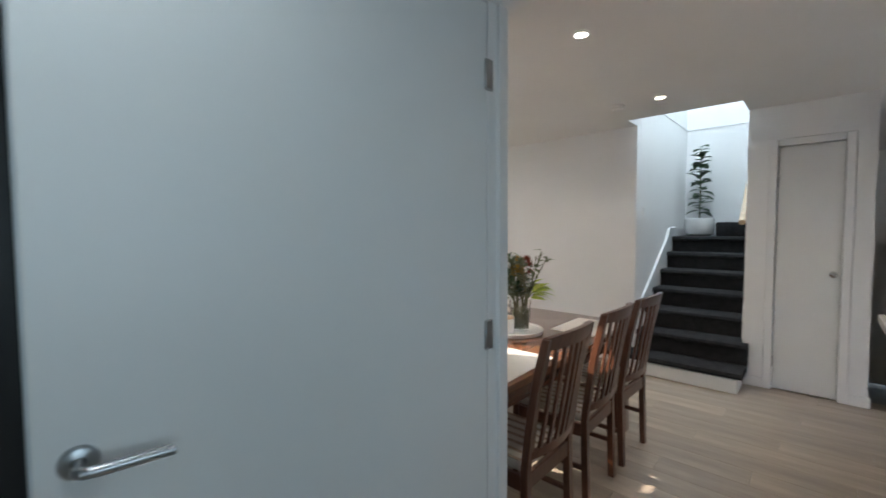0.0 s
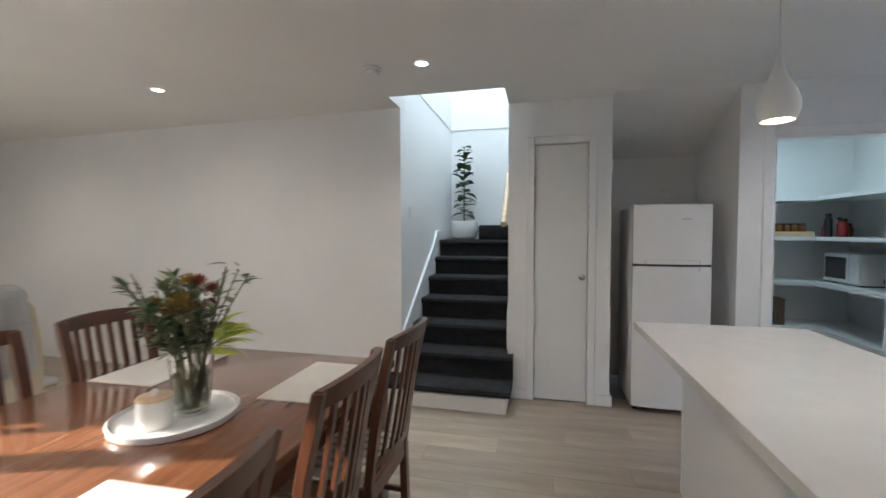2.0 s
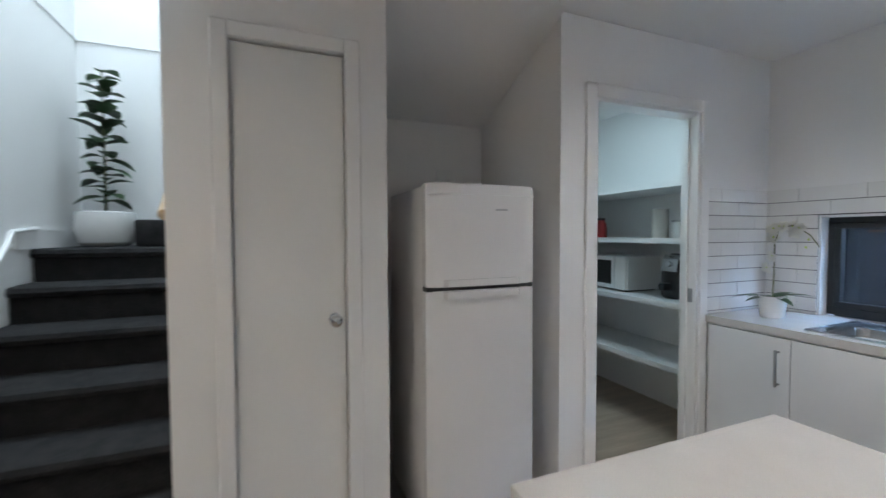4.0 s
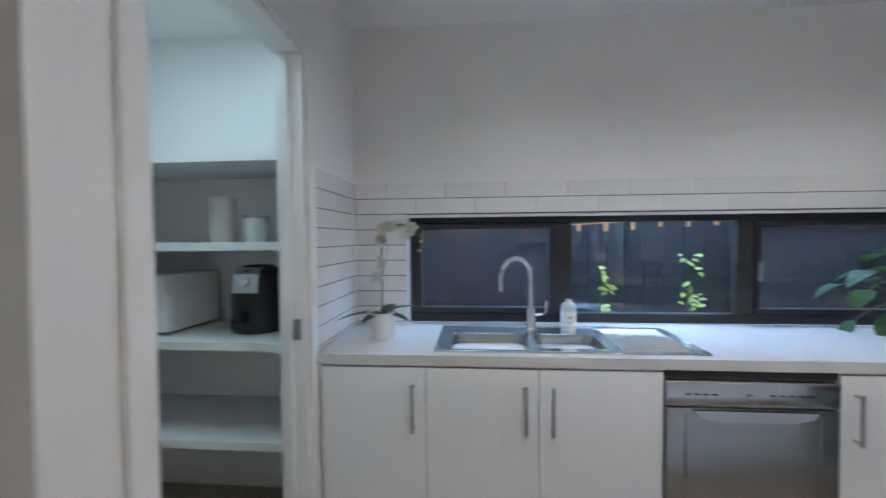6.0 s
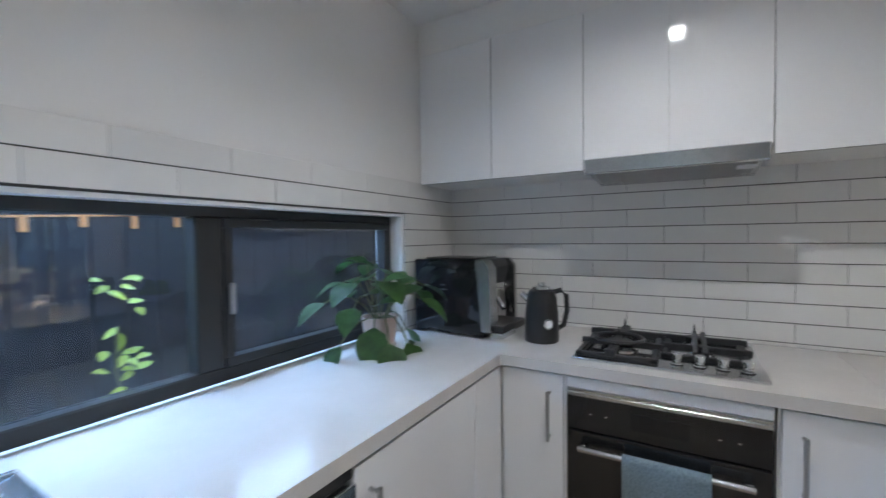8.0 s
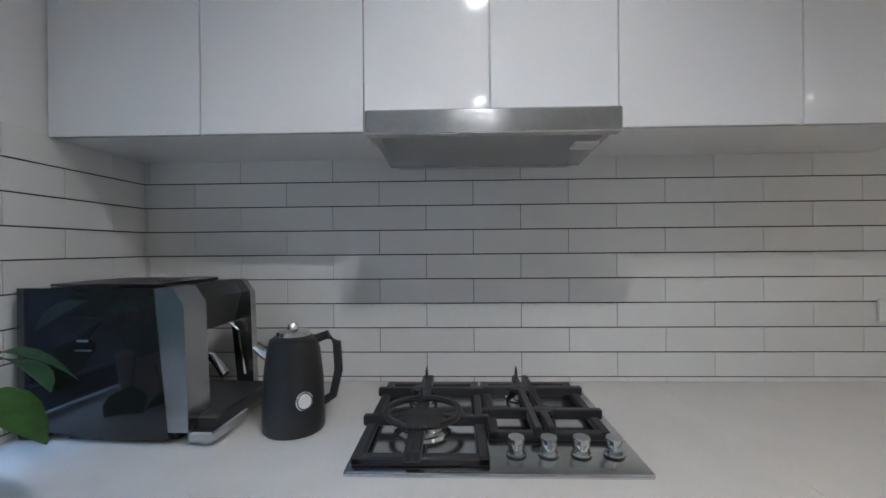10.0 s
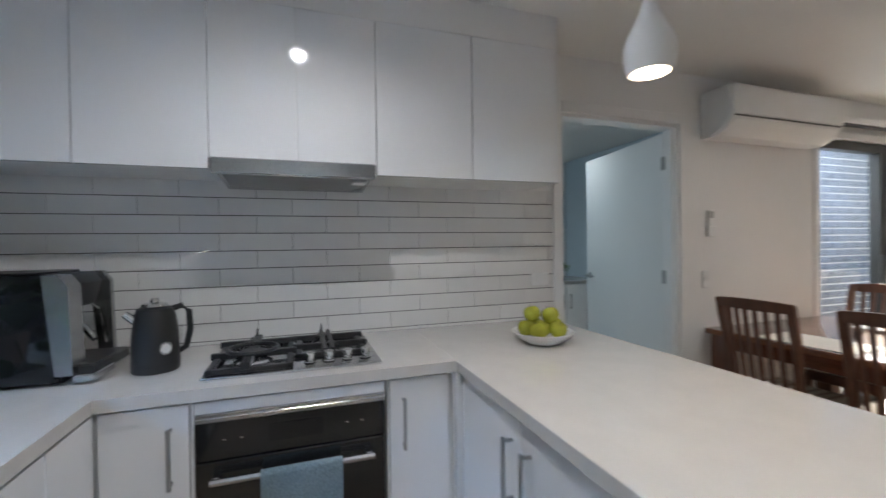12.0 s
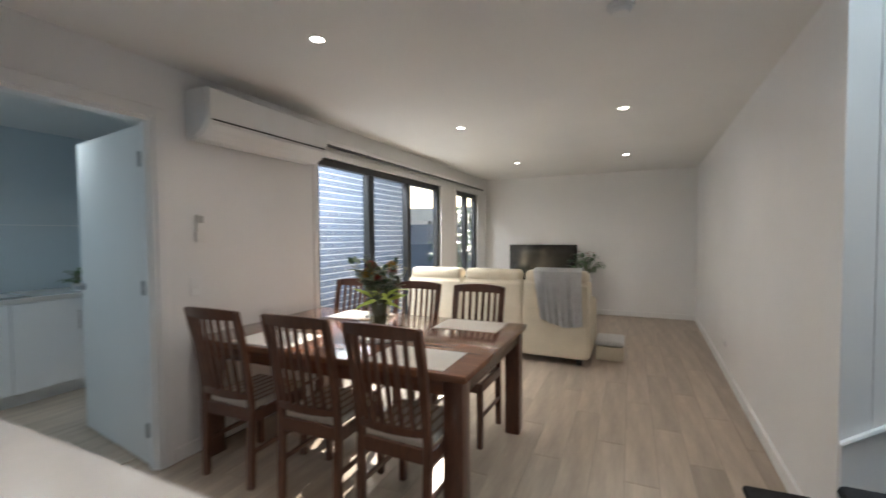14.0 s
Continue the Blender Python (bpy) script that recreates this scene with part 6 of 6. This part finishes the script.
ac = thing("air_conditioner", "white split-system air conditioner mounted high on the wall", "air conditioner", (0, -4.225, 2.015))
hl = 0.545
body = prism([(0, 0.0), (-0.10, 0.0), (-0.165, 0.03), (-0.215, 0.09), (-0.222, 0.16), (-0.215, 0.29), (-0.20, 0.305), (0, 0.305)], 1, -hl, hl)
bmesh.ops.bevel(body, geom=[e for e in body.edges if abs(e.verts[0].co.y - e.verts[1].co.y) < 1e-5], offset=0.012, segments=2, affect="EDGES")
part("body", body, M_WPLAST, ac, "smooth white casing")
part("front_panel", box((-0.229, -hl + 0.01, 0.115), (-0.219, hl - 0.01, 0.292), 0.004, 2), M_WPLAST, ac, smooth=False)
part("louvre", prism([(-0.118, 0.002), (-0.212, 0.078), (-0.219, 0.083), (-0.124, 0.0)], 1, -hl + 0.05, hl - 0.05), M_WPLAST, ac, "closed air louvre", smooth=False)
part("air_gap", box((-0.221, -hl + 0.03, 0.104), (-0.19, hl - 0.03, 0.113)), M_BLACK, ac, smooth=False)
part("display", box((-0.2305, -hl + 0.10, 0.15), (-0.2285, -hl + 0.16, 0.16)), M_CABIN, ac, smooth=False)
rc = thing("remote_control", "white air conditioner remote in a wall holder", "remote control", (-0.001, -3.755, 1.365))
part("holder", box((-0.026, -0.032, 0.0), (0.0, 0.032, 0.07), 0.004), M_WPLAST, rc)
part("remote", box((-0.020, -0.026, 0.02), (-0.004, 0.026, 0.18), 0.006, 2), M_WPLAST, rc)
part("screen", box((-0.0215, -0.020, 0.125), (-0.0195, 0.020, 0.17)), M_NICKEL, rc, "small grey display", smooth=False)
switch("light_switch", "white switch plate between laundry door and glass door", (0.0, -3.72, 1.08), 0, 0.072, 0.115, 2)

# ---- laundry ----
LX = 2.02
lb = thing("laundry_cabinet", "white laundry cabinet with steel-topped trough bench", "cabinet", (LX, -3.6, 0))
part("body", box((0.02, -0.95, 0.1), (0.62, 0.55, 0.86)), M_CABIN, lb, smooth=False)
part("benchtop", box((0.0, -0.95, 0.862), (0.62, 0.56, 0.90), 0.003), M_STONE, lb, "pale benchtop", smooth=False)
for k in range(3):
    y0 = -0.945 + 0.5 * k
    d = part("door", box((0.0, y0 + 0.002, 0.11), (0.018, y0 + 0.496, 0.852), 0.002), M_CAB, lb, smooth=False)
    bar_handle(d, (0.0, y0 + (0.45 if k % 2 == 0 else 0.05), 0.66), (0, 0, 1), (-1, 0, 0), 0.16)
part("kickboard", box((0.06, -0.94, 0.0), (0.60, 0.54, 0.1)), M_CABIN, lb, smooth=False)
ls = thing("laundry_trough", "stainless steel laundry trough set in the bench", "sink", (LX + 0.31, -3.45, 0.90))
part("rim", boxes(((-0.22, -0.26, 0.0), (0.22, -0.22, 0.008)), ((-0.22, 0.22, 0.0), (0.22, 0.26, 0.008)), ((-0.22, -0.22, 0.0), (-0.19, 0.22, 0.008)), ((0.19, -0.22, 0.0), (0.22, 0.22, 0.008)), bevel=0.002), M_STEELH, ls)
part("basin", box((-0.19, -0.22, 0.0005), (0.19, 0.22, 0.003)), M_NICKEL, ls, smooth=False)
lt = thing("laundry_tap", "chrome laundry tap with long spout", "tap", (LX + 0.56, -3.42, 0.90))
part("spout", tube([(0, 0, 0.0), (0, 0, 0.12), (-0.03, 0, 0.17), (-0.10, 0.0, 0.20), (-0.21, 0.0, 0.20), (-0.215, 0, 0.18)], 0.011, 10), M_CHROME, lt)
part("lever", tube([(0, 0.01, 0.11), (0, 0.05, 0.14)], 0.006, 8), M_CHROME, lt)
bushy("potted_herb", "small green pot plant on the laundry bench", (LX + 0.14, -4.06, 0.90), 0.05, 0.07, 0.11, 0.14, 34, M_LEAF2, 8, 0.05)
structure("trim_laundry_tile_line", box((2.742, -4.58, 1.52), (2.75, -1.32, 1.526)), M_TRIM, "thin pale tile joint on the laundry wall", category="trim")

# ---- courtyard and beyond ----
gr = structure("ground", box((-60, -90, -0.30), (80, 60, -0.16)), M_PAVE, "pale paving around the house", category="ground")
structure("courtyard_paving", box((0.13, -14.0, -0.16), (6.5, -4.71, -0.05)), M_PAVE, "concrete courtyard paving", category="paving")
# second box is an unseen return, added to block sun into the laundry
structure("wall_courtyard_brick", boxes(((1.215, -8.75, -0.16), (1.40, -4.705, 3.4)), ((1.403, -5.25, -0.16), (2.95, -5.08, 3.4))), M_MORTAR, "courtyard wall of glazed blue-grey brick with pale mortar, plus an added unseen return", category="wall")
fn = thing("panel_fence", "blue-grey panel fence at the end of the courtyard", "fence", (0, -12.6, -0.05))
for k in range(9):
    part("panel", box((0.3 + 0.6 * k, 0.0, 0.0), (0.885 + 0.6 * k, 0.03, 1.75), 0.004), M_FENCE2, fn, smooth=False)
for k in range(5):
    part("post", box((0.26 + 1.2 * k, -0.06, 0.0), (0.34 + 1.2 * k, 0.0, 1.85), 0.004), M_FRAME, fn, smooth=False)
structure("wall_boundary", box((-3.0, -17.5, -0.16), (14.0, -17.3, 2.5)), M_RENDER, "pale boundary wall beyond the fence", category="wall")
structure("side_fence_wall", box((4.2, -17.3, -0.16), (4.35, -4.7, 1.9)), M_RENDER, "pale rendered side wall of the courtyard", category="wall")
bushy("garden_shrub", "leafy shrub at the end of the courtyard", (0.95, -10.4, -0.05), 0.2, 0.3, 0.55, 1.7, 150, M_LEAF2, 14, 0.16)

# side passage outside the kitchen window
fe = thing("side_fence", "dark paling fence close outside the kitchen window", "fence", (0, 1.35, -0.16))
for k in range(48):
    part("paling", box((-4.4 + 0.15 * k, 0.0, 0.0), (-4.252 + 0.15 * k, 0.018, 3.3), 0.003), M_FENCE, fe, smooth=False)
for z in (0.4, 1.25, 2.1, 3.0):
    part("fence_rail", box((-4.4, 0.02, z), (2.8, 0.06, z + 0.07)), M_FENCE, fe, smooth=False)
# low sunlight on the palings, modelled as an orange strip with tabs
M_SUN_STRIP = material("orange_sunlight_colour", (0.72, 0.30, 0.11), 0.6, vary=0.15, scale=12)
bt = thing("fence_batten", "thin orange strip with short tabs standing in for sunlight on the dark fence", "batten", (-2.0, 1.33, 1.452))
part("strip", prism([(-1.45, -0.075), (1.3, 0.055), (1.3, 0.064), (-1.45, -0.066)], 1, 0.0, 0.018), M_SUN_STRIP, bt, "slim strip coloured orange as sunlight", smooth=False)
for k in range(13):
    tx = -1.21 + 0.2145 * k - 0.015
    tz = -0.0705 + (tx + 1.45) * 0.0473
    part("tab", box((tx, 0.001, tz - (0.07 if k % 3 else 0.055)), (tx + 0.03, 0.017, tz - 0.001), 0.002), M_SUN_STRIP, bt, smooth=False)
# unseen slab added to keep sky light off the fence
structure("eave", box((-5.4, 0.18, 2.55), (2.9, 1.2, 2.70)), M_FRAME, "added unseen dark slab that shades the side passage", category="eave")
for vx, vy, seed in ((-2.015, 0.31, 1), (-1.535, 0.31, 2)):
    v = thing("climbing_vine", "thin vine with bright lime leaves outside the window", "plant", (vx, vy, -0.16))
    rn = random.Random(seed)
    pts = [(0.03 * math.sin(k * 1.3), 0.02 * math.cos(k), 0.14 * k) for k in range(10)]
    part("vine_stem", tube(pts, 0.004, 6), M_STEM, v)
    for k in range(22):
        z = 1.06 + 0.36 * rn.random() ** 1.2
        leaf_part("leaf", M_LIME, v, (rn.uniform(-0.05, 0.05), rn.uniform(-0.03, 0.03), z), (rn.uniform(-1, 1), rn.uniform(-1, 0.2), rn.uniform(-0.6, 0.4)), (0, -0.6, 1), rn.uniform(0.035, 0.06), 0.028, 0.2)
structure("roof_cover", box((-6.2, YT - 0.3, 5.32), (0.3, 0.3, 5.45)), M_FRAME, "flat roof over the house", category="roof")
structure("upper_floor", boxes(((X_HOLE + 0.11, YT - 0.2, CEIL + 0.12), (0.25, 0.25, 5.3)), ((-6.1, YT - 0.2, CEIL + 0.12), (X_HOLE + 0.1, Y_SS - 0.11, 5.3)), ((-4.55, Y_SN + 0.11, CEIL + 0.12), (X_HOLE + 0.1, 0.25, 5.3))), M_RENDER, "closed upper storey", category="storey")

# ---- countable pieces: floor planks, wall tiles, bricks ----
floor = bpy.data.objects["floor"]
PW_, PL_ = 0.18, 1.22


def shared_piece(name, parent, cache, key, make, mat, loc):
    if key not in cache:
        cache[key] = mesh_of(name, make(), mat, False)
    ob = new(name, cache[key])
    ob.parent = parent
    ob.location = loc
    return ob


planks = {}
rnd = random.Random(2)
x = -3.62
row = 0
while x < 0.27:
    y = YT - (row * 0.437) % PL_
    x1 = min(x + PW_, 0.27)
    while y < 0.0:
        a, b = max(y, YT), min(y + PL_, 0.0)
        if b - a > 0.03 and not (x > -0.05 and (b < -3.6 or a > -2.3)):
            key = (round(x1 - x, 3), round(b - a, 3))
            shared_piece("plank", floor, planks, key, lambda w=x1 - x, l=b - a: box((0.0, 0.0, -0.011), (w - 0.0015, l - 0.0015, 0.0), 0.001), M_PLANK, (x, a, 0.0))
        y += PL_
    x += PW_
    row += 1

# splashback: grout bed and tiles on the north, east and west walls
TH, TW, GR, GV = 0.08, 0.308, 0.0036, 0.0018
tiles = {}


def splash(name, label, axis, at, span, courses, holes=(), start=0.0):
    """Tiles on a wall. axis: the wall's normal; span: along the wall; holes: (from, to, low, high) left free."""
    lo, hi = span
    z0 = TOP
    zt = TOP + 0.015 - TH
    z1 = zt + courses * TH
    bm = bmesh.new()
    strips = [(lo, hi, z0, z1)]
    for h0, h1, hz0, hz1 in holes:
        strips = [(lo, h0, z0, z1), (h1, hi, z0, z1), (h0, h1, hz1, z1)]
    for a, b, c, d in strips:
        if axis == "y-":
            solid(bm, (a, at - 0.004, c), (b, at, d))
        elif axis == "x-":
            solid(bm, (at - 0.004, a, c), (at, b, d))
        else:
            solid(bm, (at, a, c), (at + 0.004, b, d))
    bed = structure(name, bm, M_GROUT, label, category="splashback")
    for k in range(courses):
        s = lo - (TW / 2 if k % 2 else 0.0) - start
        za, zb = max(zt + k * TH + GR, z0 + 0.001), zt + (k + 1) * TH
        while s < hi:
            pieces = [(max(s, lo), min(s + TW - GV, hi), za, zb)]
            for h0, h1, hz0, hz1 in holes:
                cut = []
                for a, b, c, d in pieces:
                    if d <= hz0 or c >= hz1 or b <= h0 or a >= h1:
                        cut.append((a, b, c, d))
                        continue
                    if a < h0:
                        cut.append((a, h0, c, d))
                    if b > h1:
                        cut.append((h1, b, c, d))
                    if d > hz1 + 0.004:
                        cut.append((max(a, h0), min(b, h1), hz1, d))
                pieces = cut
            for a, b, c, d in pieces:
                if b - a < 0.006:
                    continue
                key = (axis, round(b - a, 3), round(d - c, 3))
                w, h = b - a, d - c
                if axis == "y-":
                    shared_piece("tile", bed, tiles, key, lambda: box((0, -0.0075, 0), (w, -0.002, h), 0.0006), M_TILE, (a, at, c))
                elif axis == "x-":
                    shared_piece("tile", bed, tiles, key, lambda: box((-0.0075, 0, 0), (-0.002, w, h), 0.0006), M_TILE, (at, a, c))
                else:
                    shared_piece("tile", bed, tiles, key, lambda: box((0.002, 0, 0), (0.0075, w, h), 0.0006), M_TILE, (at, a, c))
            s += TW
    return bed


splash("splashback_east", "white glazed subway tiles with grout darkened for shadow lines behind the cooktop", "x-", 0.0, (-2.522, -0.008), 10, start=0.119)
splash("splashback_north", "white glazed subway tiles with grout darkened for shadow lines round the window", "y-", 0.0, (XW + 0.008, -0.0), 10, ((WX0, WX1, TOP - 0.01, WZ1 + 0.0),), start=0.296)
splash("splashback_west", "white glazed subway tiles with grout darkened for shadow lines beside the pantry door", "x+", XW, (-0.568, -0.008), 10, start=0.02)

# courtyard bricks, running bond
wall = bpy.data.objects["wall_courtyard_brick"]
bricks = {}
BL, BH, BJ = 0.24, 0.086, 0.011
rest = bmesh.new()
count = 0
for k in range(40):
    z = -0.15 + k * BH
    y = -8.75 - (BL / 2 if k % 2 else 0)
    while y < -4.71:
        a, b = max(y, -8.75), min(y + BL - BJ, -4.71)
        if b - a > 0.02:
            if 0.5 < z < 2.6 and count < 300:
                shared_piece("brick", wall, bricks, round(b - a, 3), lambda l=b - a: box((-0.006, 0, 0), (0.02, l, BH - BJ), 0.003), M_BRICK, (1.215, a, z))
                count += 1
            else:
                solid(rest, (1.209, a, z), (1.235, b, z + BH - BJ))
        y += BL
part("brick_rest", rest, M_BRICK, wall, smooth=False)["kind"] = "stuff"
